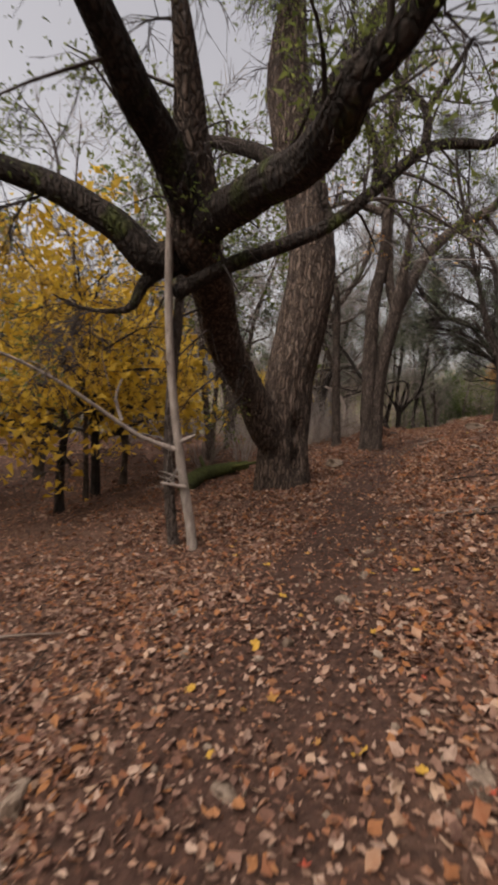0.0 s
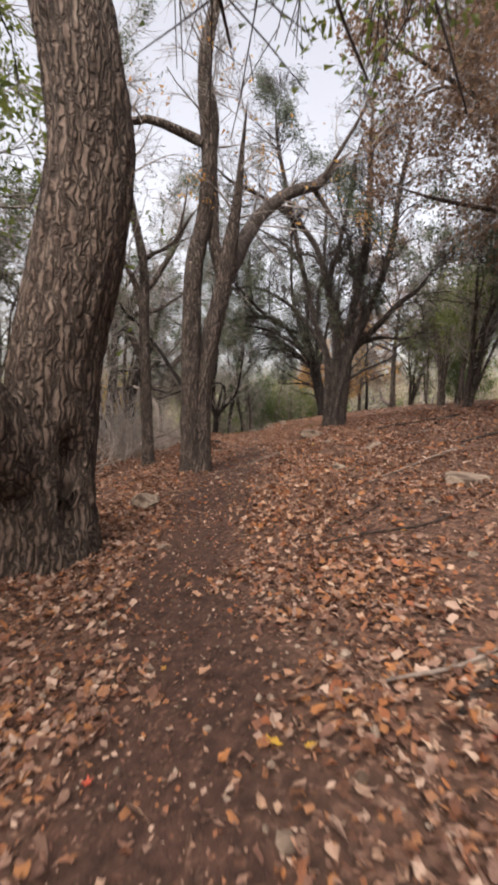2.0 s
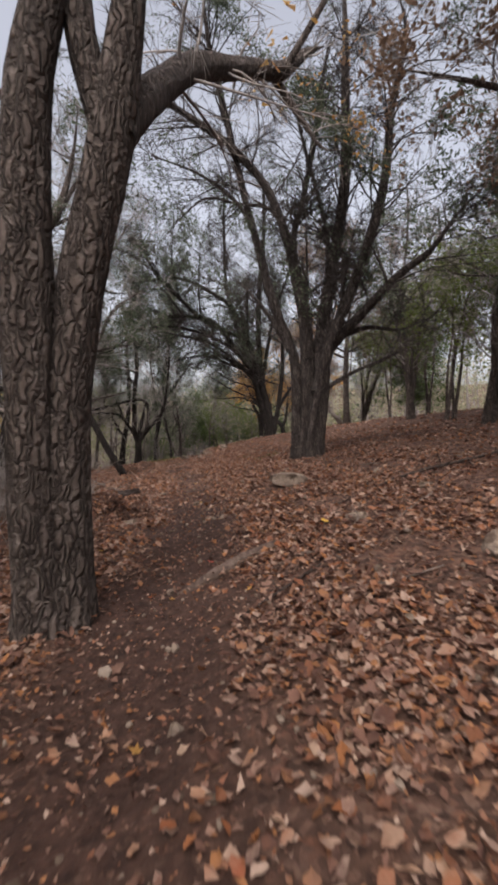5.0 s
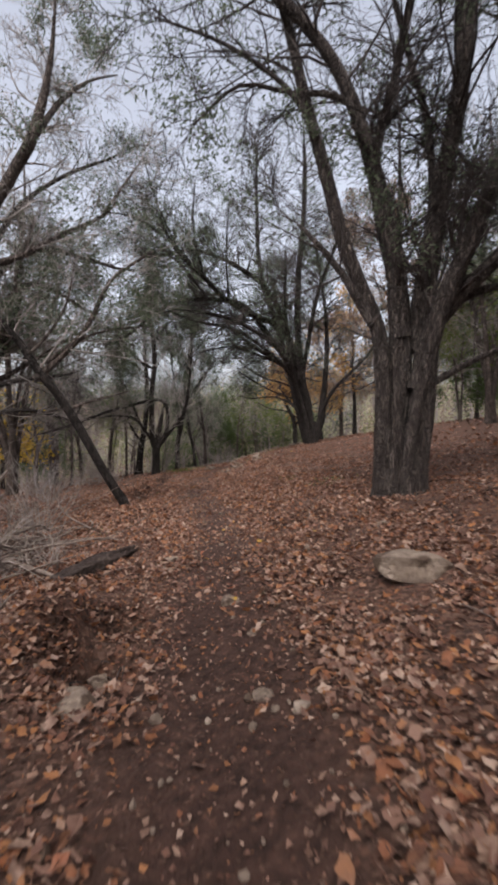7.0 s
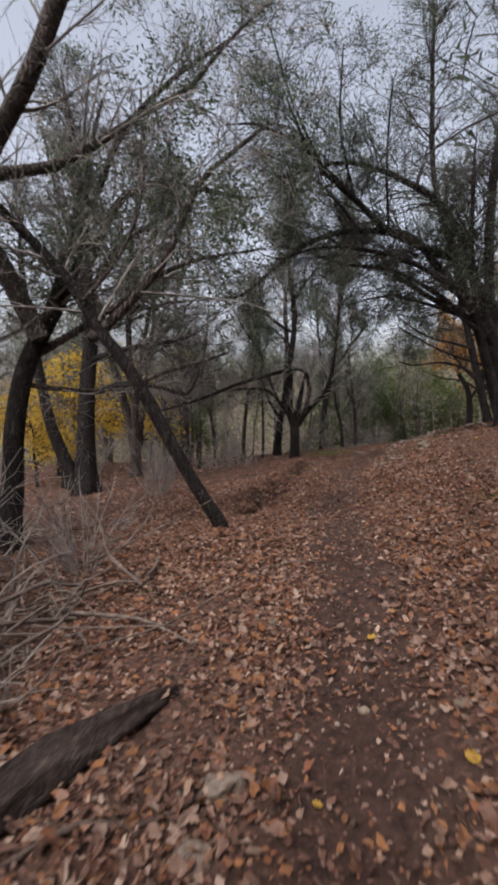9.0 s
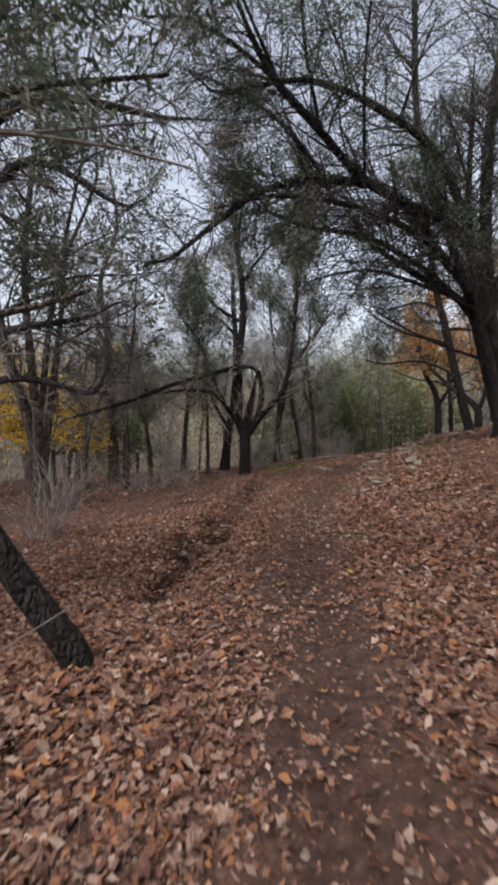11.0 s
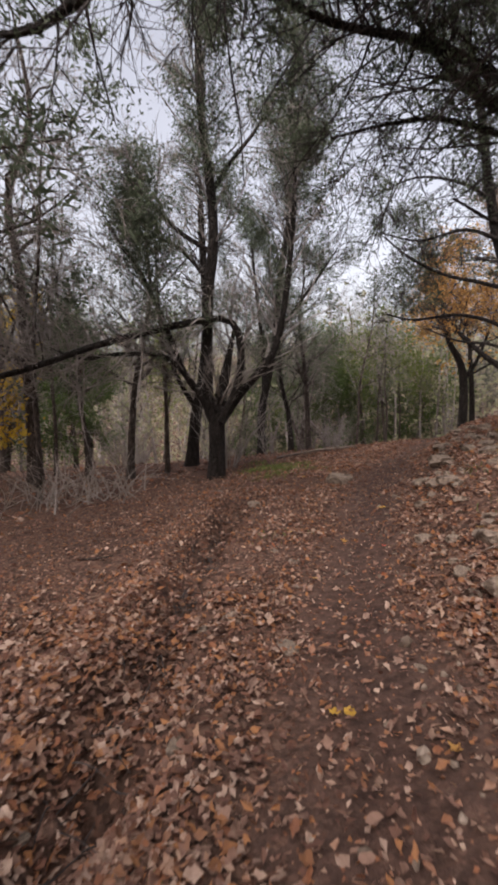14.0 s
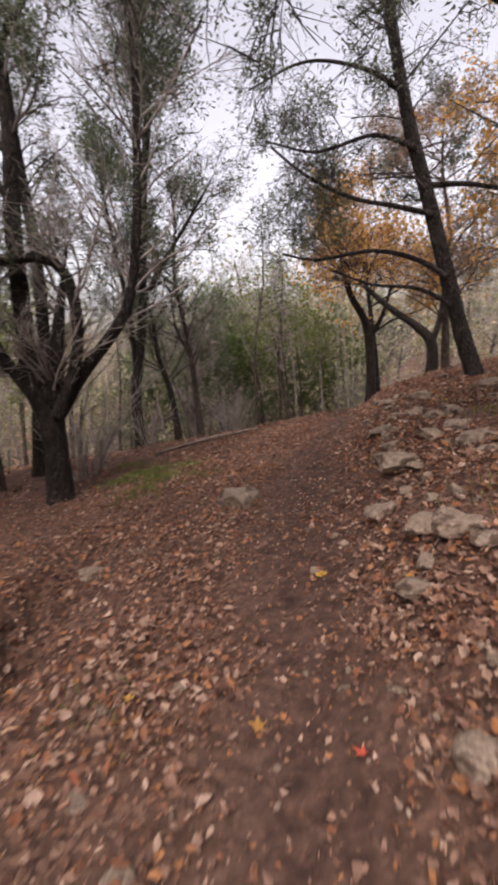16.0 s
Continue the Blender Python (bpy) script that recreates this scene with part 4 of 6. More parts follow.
TC3 = [
    ('trunk', [(-5.84, 34.5, -0.92, 0.18), (-5.81, 34.51, -0.46, 0.16), (-5.7, 34.55, 0.43, 0.14), (-5.48, 34.61, 1.55, 0.12), (-5.41, 34.63, 3.34, 0.1), (-5.51, 34.6, 5.01, 0.08)]),
    ('limb', [(-5.67, 34.56, 0.56, 0.07), (-6.22, 34.38, 1.57, 0.05), (-6.45, 34.3, 2.74, 0.03)]),
]
LR = [
    ('trunk', [(1.94, 32.89, 0.3, 0.145), (1.9, 32.91, 0.48, 0.136), (1.66, 33.04, 1.41, 0.128), (1.37, 33.17, 2.67, 0.119), (1.13, 33.28, 3.72, 0.11), (0.93, 33.36, 4.57, 0.101), (0.78, 33.42, 5.47, 0.092), (0.67, 33.46, 6.33, 0.084), (0.52, 33.51, 7.24, 0.075)]),
    ('limb', [(1.41, 33.05, 2.22, 0.05), (1.02, 33.22, 2.52, 0.042), (0.36, 33.46, 2.73, 0.034), (-0.54, 33.7, 2.67, 0.026), (-1.09, 33.8, 2.82, 0.018)]),
    ('limb', [(1.25, 33.12, 3.17, 0.05), (0.7, 33.35, 3.38, 0.042), (0.03, 33.56, 3.6, 0.034), (-0.67, 33.73, 4.02, 0.026), (-1.2, 33.82, 4.49, 0.018)]),
    ('limb', [(1.49, 33.01, 1.77, 0.04), (1.02, 33.22, 2.08, 0.032), (0.35, 33.47, 2.2, 0.023), (-0.27, 33.64, 2.48, 0.015)]),
    ('limb', [(0.98, 33.24, 4.2, 0.045), (0.38, 33.46, 4.47, 0.035), (-0.48, 33.69, 4.34, 0.025), (-1.28, 33.83, 4.58, 0.015)]),
    ('limb', [(1.13, 33.28, 3.64, 0.05), (1.66, 33.04, 3.58, 0.04), (2.2, 32.74, 3.39, 0.03)]),
    ('limb', [(0.79, 33.21, 4.98, 0.045), (0.2, 33.41, 5.4, 0.035), (-0.63, 33.62, 5.61, 0.025), (-1.52, 33.75, 5.3, 0.015)]),
]
TR1 = [
    ('trunk', [(2.17, 39.39, -0.64, 0.17), (2.17, 39.39, -0.13, 0.15), (2.16, 39.4, 1.18, 0.13), (2.02, 39.44, 1.91, 0.11), (1.65, 39.55, 2.66, 0.09), (1.38, 39.62, 4.07, 0.07)]),
    ('limb', [(2.16, 39.4, 1.34, 0.08), (2.54, 39.27, 2.11, 0.055), (2.84, 39.16, 3.16, 0.03)]),
]
TR2 = [
    ('trunk', [(3.35, 37.88, -0.09, 0.18), (3.34, 37.88, 0.36, 0.156), (3.32, 37.89, 1.17, 0.132), (2.95, 38.05, 1.63, 0.108), (2.36, 38.28, 2.12, 0.084), (1.67, 38.5, 2.83, 0.06)]),
    ('limb', [(3.32, 37.89, 1.1, 0.1), (3.52, 37.8, 1.8, 0.07), (3.63, 37.75, 2.9, 0.04)]),
]

OAK[1] = ("bough", [(-2.8, 7.3, 0.42, 0.3), (-2.96, 6.95, 0.72, 0.29)] + OAK[1][1][1:])
OAK_TREE = tree("oak_tree", "massive old oak with furrowed bark and low mossy limbs", OAK, bark_oak, bark_shaded_limb, twig_dark, green_light, 1, per_m=4.5, len2=(0.5, 1.5), n3=7, n4=3, leaves=6, leaf_size=0.05, clear=0.75, flare=0.2, sides=48, ridge=0.07, flutes=15, step=0.08, leaf_from=0.1, sag=0.4, up=0.0)
for ob in OAK_TREE.children:
    if ob.name.startswith("trunk"):
        # a rotted cavity at the foot of the trunk
        for v in ob.data.vertices:
            ax, ay, az = v.co.x, v.co.y, v.co.z - 0.78
            off = math.atan2(ay, ax) - math.atan2(-0.62, 1.0)
            k = math.exp(-(off / 0.3) ** 4 - (az / 0.42) ** 4)
            if abs(off) < 1.2:
                v.co.x *= 1 - 0.6 * k
                v.co.y *= 1 - 0.6 * k
        ob.data.update()
SAPLING_TREE = tree("dead_sapling", "pale bark-stripped dead sapling with broken side branches", SAPLING, bark_pale, bark_brown, twig_grey, green_light, 2, per_m=0.8, len2=(0.2, 0.5), n3=2, n4=0, leaves=0, clear=0.3, flare=0.3, sides=12, ridge=0.06, taper_on=False)
FORK_TREE = tree("forked_tree", "twin-stemmed hardwood with a long broken side limb", FORK, bark_brown, bark_brown, twig_grey, leaf_orange, 3, per_m=2.2, n3=7, n4=3, leaves=2, leaf_size=0.08, clear=0.7, flare=0.25, sides=24, ridge=0.08, leaf_from=0.55, leaf_low=3.5)
FORKL_TREE = tree("slim_tree", "slim grey-brown tree beside the forked one", FORKL, bark_brown, bark_brown, twig_grey, green_cedar, 4, per_m=3, n3=8, n4=3, leaves=14, clear=0.6, leaf_from=0.5, leaf_size=0.06, slim=0.35)
CEDAR_A = tree("cedar_tree", "many-stemmed cedar with shredding bark and bare inner twigs", CEDARA, bark_cedar, bark_cedar, twig_dark, green_cedar, 5, per_m=5.5, len2=(0.7, 2.2), n3=9, n4=3, leaves=18, leaf_size=0.07, slim=0.3, spread=0.2, clear=0.55, limb_clear=0.3, sides=22, ridge=0.12, flutes=8, leaf_from=0.75, leaf_low=2.5)
CEDARB += [("limb", [(-2.5, 26.31, 5.93, 0.045), (-2.7, 25.4, 6.9, 0.032), (-2.6, 24.6, 7.9, 0.02)]),
           ("limb", [(-1.74, 26.9, 5.32, 0.045), (-1.8, 25.9, 6.4, 0.032), (-1.7, 24.9, 7.4, 0.02)]),
           ("limb", [(-2.5, 26.31, 5.93, 0.06), (-3.5, 25.9, 6.8, 0.05), (-4.4, 25.6, 7.3, 0.04), (-5.2, 25.5, 7.4, 0.02)]),
           ("limb", [(-2.4, 27.11, 5.42, 0.06), (-3.3, 27.0, 6.5, 0.05), (-4.3, 27.0, 7.2, 0.035), (-5.0, 27.1, 7.6, 0.02)]),
           ("limb", [(-3.08, 25.75, 6.3, 0.04), (-3.6, 25.0, 7.3, 0.03), (-3.9, 24.3, 8.3, 0.02)])]
CEDARB += [("trunk", [(1.15, 28.2, 0.55, 0.17), (1.42, 28.3, 1.9, 0.15), (1.62, 28.4, 3.4, 0.12), (1.6, 28.5, 5.2, 0.09), (1.3, 28.5, 7.2, 0.06)]),
           ("trunk", [(0.95, 28.05, 0.55, 0.15), (0.75, 27.9, 1.7, 0.13), (0.35, 27.7, 3.0, 0.11), (0.1, 27.5, 4.6, 0.085), (0.05, 27.3, 6.4, 0.06)]),
           ("limb", [(1.4, 28.3, 1.8, 0.1), (1.9, 28.2, 2.7, 0.08), (2.7, 28.0, 3.5, 0.06), (3.4, 27.8, 4.4, 0.035)])]
CEDARB = [(kind, [(x + 0.25, y, z + 0.1, r * (0.66 if kind == "trunk" else 0.72)) for x, y, z, r in run]) for kind, run in CEDARB]
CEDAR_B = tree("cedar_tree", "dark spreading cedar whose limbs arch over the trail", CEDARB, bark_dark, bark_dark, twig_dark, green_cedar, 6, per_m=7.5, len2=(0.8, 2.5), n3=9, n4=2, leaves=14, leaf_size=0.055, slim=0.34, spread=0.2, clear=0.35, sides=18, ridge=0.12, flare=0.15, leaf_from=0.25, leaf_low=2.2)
LEAN[0] = (LEAN[0][0], [(x, y, z, r * 0.92) for x, y, z, r in LEAN[0][1]])
LEAN_TREE = tree("leaning_tree", "slender tree leaning steeply away from the trail", LEAN, bark_dark, bark_brown, twig_grey, green_cedar, 7, per_m=5, n3=8, n4=3, leaves=18, leaf_size=0.07, slim=0.3, spread=0.2, clear=0.45, flare=0.1, sides=14, leaf_from=0.4, leaf_low=2.0)
LEFT1 += [("limb", [(-4.51, 19.56, 6.23, 0.06), (-4.3, 20.2, 7.2, 0.045), (-4.1, 21.2, 8.2, 0.03), (-3.8, 22.2, 9.0, 0.015)]),
          ("limb", [(-4.77, 19.62, 5.8, 0.05), (-4.9, 20.5, 6.8, 0.04), (-4.7, 21.6, 7.6, 0.02)]),
          ("limb", [(-3.78, 20.73, 5.43, 0.03), (-3.5, 21.5, 6.4, 0.025), (-3.3, 22.4, 7.4, 0.012)])]
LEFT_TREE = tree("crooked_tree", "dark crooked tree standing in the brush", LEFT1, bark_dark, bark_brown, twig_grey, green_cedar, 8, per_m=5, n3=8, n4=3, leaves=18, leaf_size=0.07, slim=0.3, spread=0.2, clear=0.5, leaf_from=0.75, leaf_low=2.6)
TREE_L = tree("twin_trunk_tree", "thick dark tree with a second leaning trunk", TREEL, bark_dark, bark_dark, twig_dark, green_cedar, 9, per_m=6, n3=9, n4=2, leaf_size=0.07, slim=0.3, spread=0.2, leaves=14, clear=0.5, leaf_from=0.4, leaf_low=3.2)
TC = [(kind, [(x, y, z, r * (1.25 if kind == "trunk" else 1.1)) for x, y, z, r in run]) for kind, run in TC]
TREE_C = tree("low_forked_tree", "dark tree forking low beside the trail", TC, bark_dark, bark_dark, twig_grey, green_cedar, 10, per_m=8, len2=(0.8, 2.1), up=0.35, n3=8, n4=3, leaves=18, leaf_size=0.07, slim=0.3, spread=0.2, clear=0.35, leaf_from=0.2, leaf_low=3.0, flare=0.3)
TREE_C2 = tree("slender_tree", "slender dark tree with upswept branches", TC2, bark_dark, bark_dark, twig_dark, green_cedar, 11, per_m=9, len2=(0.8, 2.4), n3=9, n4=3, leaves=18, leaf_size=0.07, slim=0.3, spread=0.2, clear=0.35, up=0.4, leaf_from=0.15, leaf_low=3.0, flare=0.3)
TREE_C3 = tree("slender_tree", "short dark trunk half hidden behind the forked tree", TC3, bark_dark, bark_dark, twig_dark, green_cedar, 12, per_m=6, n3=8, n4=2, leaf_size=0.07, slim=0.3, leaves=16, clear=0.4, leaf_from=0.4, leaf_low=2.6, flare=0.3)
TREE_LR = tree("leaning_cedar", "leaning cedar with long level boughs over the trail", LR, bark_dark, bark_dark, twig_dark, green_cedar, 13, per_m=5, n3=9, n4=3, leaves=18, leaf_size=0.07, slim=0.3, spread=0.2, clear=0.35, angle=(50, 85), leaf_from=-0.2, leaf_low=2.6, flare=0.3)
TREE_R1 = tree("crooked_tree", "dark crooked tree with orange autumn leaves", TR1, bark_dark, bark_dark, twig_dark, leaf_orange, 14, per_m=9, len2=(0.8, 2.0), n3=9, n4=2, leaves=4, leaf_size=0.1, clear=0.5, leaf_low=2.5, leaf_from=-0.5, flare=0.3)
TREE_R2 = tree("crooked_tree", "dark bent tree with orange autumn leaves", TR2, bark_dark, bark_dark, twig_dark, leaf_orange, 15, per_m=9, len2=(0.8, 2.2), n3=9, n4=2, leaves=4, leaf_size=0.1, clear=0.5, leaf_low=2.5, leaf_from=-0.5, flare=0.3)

# ---- woods around: a few kinds of tree, each built once and repeated ----
def grown(rng, height, stems_n, lean, crook, r, limbs, limb_len, low=0.35, rise=0.5):
    """Runs of a young tree: stems that fan from one foot, and limbs on them."""
    out = []
    for i in range(stems_n):
        a = rng.uniform(0, 6.283)
        l = rng.uniform(0.3, 1.0) * lean if stems_n > 1 else rng.uniform(0, lean)
        h = height * rng.uniform(0.75, 1.0)
        rr = r * (1 if i == 0 else rng.uniform(0.5, 0.8))
        pts, x, y = [], rng.uniform(-0.08, 0.08) * (stems_n > 1), rng.uniform(-0.08, 0.08) * (stems_n > 1)
        for k in range(7):
            q = k / 6
            pts.append((x + math.cos(a) * l * q ** 1.3 + rng.normal(0, crook) * q, y + math.sin(a) * l * q ** 1.3 + rng.normal(0, crook) * q, -0.15 + h * q, rr * (1 - 0.8 * q)))
        out.append(("trunk", pts))
        P = resample(pts, 0.3)
        for j in range(limbs):
            q = rng.uniform(low, 0.92)
            p = P[int(q * (len(P) - 1))]
            b = rng.uniform(0, 6.283)
            L = rng.uniform(*limb_len) * (1.2 - 0.7 * q)
            up = rise * rng.uniform(0.5, 1.3)
            c1 = (p[0] + math.cos(b) * L * 0.4, p[1] + math.sin(b) * L * 0.4, p[2] + L * 0.4 * up, p[3] * 0.42)
            c2 = (p[0] + math.cos(b + 0.2) * L * 0.75, p[1] + math.sin(b + 0.2) * L * 0.75, p[2] + L * 0.7 * up + rng.normal(0, 0.1), p[3] * 0.28)
            c3 = (p[0] + math.cos(b + 0.1) * L, p[1] + math.sin(b + 0.1) * L, p[2] + L * up + rng.normal(0, 0.15), 0.008)
            out.append(("limb", [(p[0], p[1], p[2], p[3] * 0.5), c1, c2, c3]))
    return out


def template(name, label, seed, grow, group, **kw):
    rng = np.random.RandomState(seed)
    stems = [(k, [(x + 300.0, y + 300.0, z, r) for x, y, z, r in P]) for k, P in grown(rng, **grow)]
    return tree(name, label, stems, seed=seed, group=group, step=0.45, sides=9, fine=False, **kw)


CEDAR = dict(bark=bark_brown, limb_bark=bark_brown, twig_mat=twig_grey, leaf_mat=green_cedar, up=0.15, sag=0.1, flare=0.3, clear=0.3, leaf_size=0.12, spread=0.22, slim=0.32)
BARE = dict(bark=bark_brown, limb_bark=bark_brown, twig_mat=twig_grey, leaf_mat=green_cedar, up=0.3, sag=0.05, flare=0.3, clear=0.35, leaf_size=0.11)
KINDS = {
    "cedar_1": template("cedar_tree", "dark green cedar among the woods", 31, dict(height=7.5, stems_n=4, lean=1.9, crook=0.14, r=0.11, limbs=6, limb_len=(0.9, 2.4)), "cedars of the woods", per_m=3.4, n3=9, n4=0, leaves=22, leaf_from=0.5, leaf_low=2.6, **CEDAR),
    "cedar_2": template("cedar_tree", "bushy dark cedar with bare lower boughs", 32, dict(height=6.5, stems_n=7, lean=2.8, crook=0.15, r=0.085, limbs=4, limb_len=(0.8, 2.0), rise=0.35), "cedars of the woods", per_m=3.4, n3=9, n4=0, leaves=22, leaf_from=0.55, leaf_low=2.8, **CEDAR),
    "cedar_3": template("cedar_tree", "tall dark cedar with a thin crown", 33, dict(height=9.5, stems_n=1, lean=0.7, crook=0.15, r=0.15, limbs=16, limb_len=(1.0, 2.4), low=0.25, rise=0.3), "cedars of the woods", per_m=3.2, n3=9, n4=0, leaves=22, leaf_from=0.5, leaf_low=2.6, **CEDAR),
    "bare_1": template("bare_tree", "slender grey tree with bare twigs", 34, dict(height=8.0, stems_n=1, lean=0.9, crook=0.18, r=0.09, limbs=12, limb_len=(0.8, 2.2), rise=0.8), "bare trees of the woods", per_m=4.2, n3=8, n4=0, leaves=1, leaf_from=0.6, **BARE),
    "bare_2": template("bare_tree", "grey tree with two stems and bare twigs", 35, dict(height=6.5, stems_n=2, lean=1.6, crook=0.2, r=0.08, limbs=7, limb_len=(0.8, 2.0), rise=0.9), "bare trees of the woods", per_m=4.2, n3=8, n4=0, leaves=1, leaf_from=0.5, **BARE),
    "thin_1": template("thin_tree", "thin young tree with few twigs", 36, dict(height=5.5, stems_n=1, lean=0.6, crook=0.12, r=0.045, limbs=7, limb_len=(0.5, 1.4), rise=1.0), "thin young trees", per_m=2.5, n3=6, n4=0, leaves=1, leaf_from=0.5, **BARE),
    "yellow": template("maple_tree", "young maple with yellow autumn leaves", 37, dict(height=5.0, stems_n=1, lean=0.5, crook=0.12, r=0.085, limbs=15, limb_len=(1.0, 2.6), low=0.3, rise=0.35), "yellow maples", per_m=3.2, n3=8, n4=0, leaves=9, leaf_from=-0.1, leaf_low=0.8, bark=bark_dark, limb_bark=bark_dark, twig_mat=twig_dark, leaf_mat=leaf_yellow, leaf_size=0.12, spread=0.3, slim=0.7, up=0.05, sag=0.1, flare=0.2),
    "green": template("understory_tree", "small tree with yellow-green leaves", 38, dict(height=5.0, stems_n=2, lean=0.9, crook=0.12, r=0.06, limbs=9, limb_len=(0.8, 1.8), low=0.3, rise=0.6), "yellow-green small trees", per_m=3, n3=8, n4=0, leaves=12, leaf_from=-0.3, leaf_low=0.9, bark=bark_brown, limb_bark=bark_brown, twig_mat=twig_grey, leaf_mat=green_light, leaf_size=0.085, spread=0.3, slim=0.6),
    "juniper": template("juniper_tree", "full green juniper with foliage down to the ground", 41, dict(height=6.5, stems_n=2, lean=0.8, crook=0.1, r=0.09, limbs=18, limb_len=(0.9, 2.0), low=0.08, rise=0.45), "green junipers", per_m=3, n3=9, n4=0, leaves=16, leaf_from=-0.5, leaf_low=0.3, bark=bark_brown, limb_bark=bark_brown, twig_mat=twig_grey, leaf_mat=green_juniper, leaf_size=0.14, spread=0.3, slim=0.35),
    "brown": template("autumn_tree", "tall bare-limbed tree holding some brown leaves", 40, dict(height=9.5, stems_n=1, lean=0.8, crook=0.15, r=0.17, limbs=18, limb_len=(2.0, 4.6), low=0.32, rise=0.55), "brown-leaved tall trees", per_m=4.6, n3=13, n4=0, leaves=9, leaf_from=-0.5, leaf_low=2.4, bark=bark_brown, limb_bark=bark_brown, twig_mat=twig_grey, leaf_mat=leaf_brown, leaf_size=0.075, spread=0.2, slim=0.7, sag=0.3, up=0.05),
    "orange": template("autumn_tree", "tree with orange autumn leaves", 39, dict(height=7.5, stems_n=1, lean=0.9, crook=0.12, r=0.12, limbs=13, limb_len=(1.0, 2.4), low=0.3, rise=0.6), "orange autumn trees", per_m=3, n3=8, n4=0, leaves=7, leaf_from=-0.1, leaf_low=2.2, bark=bark_dark, limb_bark=bark_dark, twig_mat=twig_dark, leaf_mat=leaf_orange, leaf_size=0.13, spread=0.3, slim=0.7),
}


def shrub_template():
    rng = np.random.RandomState(50)
    root = group_empty("brushwood_shrub", 300, 300, 0)
    tagged(root, "leafless grey brushwood shrub", "shrub", "shrubs of the undergrowth")
    n = 26
    a, t = rng.uniform(0, 6.283, n), rng.uniform(0.1, 0.7, n)
    W = norm(np.stack([np.cos(a) * t, np.sin(a) * t, np.ones(n)], 1))
    S = np.stack([np.cos(a) * 0.12, np.sin(a) * 0.12, np.full(n, -0.08)], 1)
    L = rng.uniform(0.8, 1.9, n)
    pile = Pile()
    V, F, at_ = twig_batch(S, W, L, np.full(n, 0.011), np.full(n, 0.004), 5, 3, rng, 0.35)
    pile.add(V, F)
    k = rng.randint(0, n, 160)
    q = rng.randint(6, 39, 160)
    full = at_(np.tile(np.linspace(0, 1, 41), (n, 1)))
    W3 = norm(norm(full[k, q + 1] - full[k, q]) + norm(rng.normal(size=(160, 3))) * 0.8)
    V, F, _ = twig_batch(full[k, q], W3, rng.uniform(0.2, 0.6, 160), np.full(160, 0.005), np.full(160, 0.002), 3, 3, rng, 0.3)
    pile.add(V, F)
    tagged(part("stem_tangle", pile.mesh("stem_tangle", twig_grey), root), kind="stuff")
    return root


KINDS["shrub"] = shrub_template()
PLACED = [(-2.8, 7.3), (-2.3, 11.5), (-3.2, 12.2), (0.7, 17.3), (1.1, 28.2), (-3.3, 20.2), (-6.1, 19.9), (-8.7, 25.3), (-4.6, 31.6), (-4.3, 36.7), (-5.8, 34.5), (1.9, 32.9), (2.2, 39.4), (3.35, 37.9)]
USED = set()


def put(kind, x, y, scale=1.0, turn=0.0, tilt=0.0):
    """A tree or shrub of that kind at its place; the first one moves the built tree itself."""
    ob = KINDS[kind]
    m = pose(x, y, gz(x, y), tilt, 0, turn) @ Matrix.Scale(scale, 4)
    PLACED.append((x, y))
    if kind in USED:
        return copy_thing(ob, m)
    USED.add(kind)
    ob.matrix_basis = m
    return ob


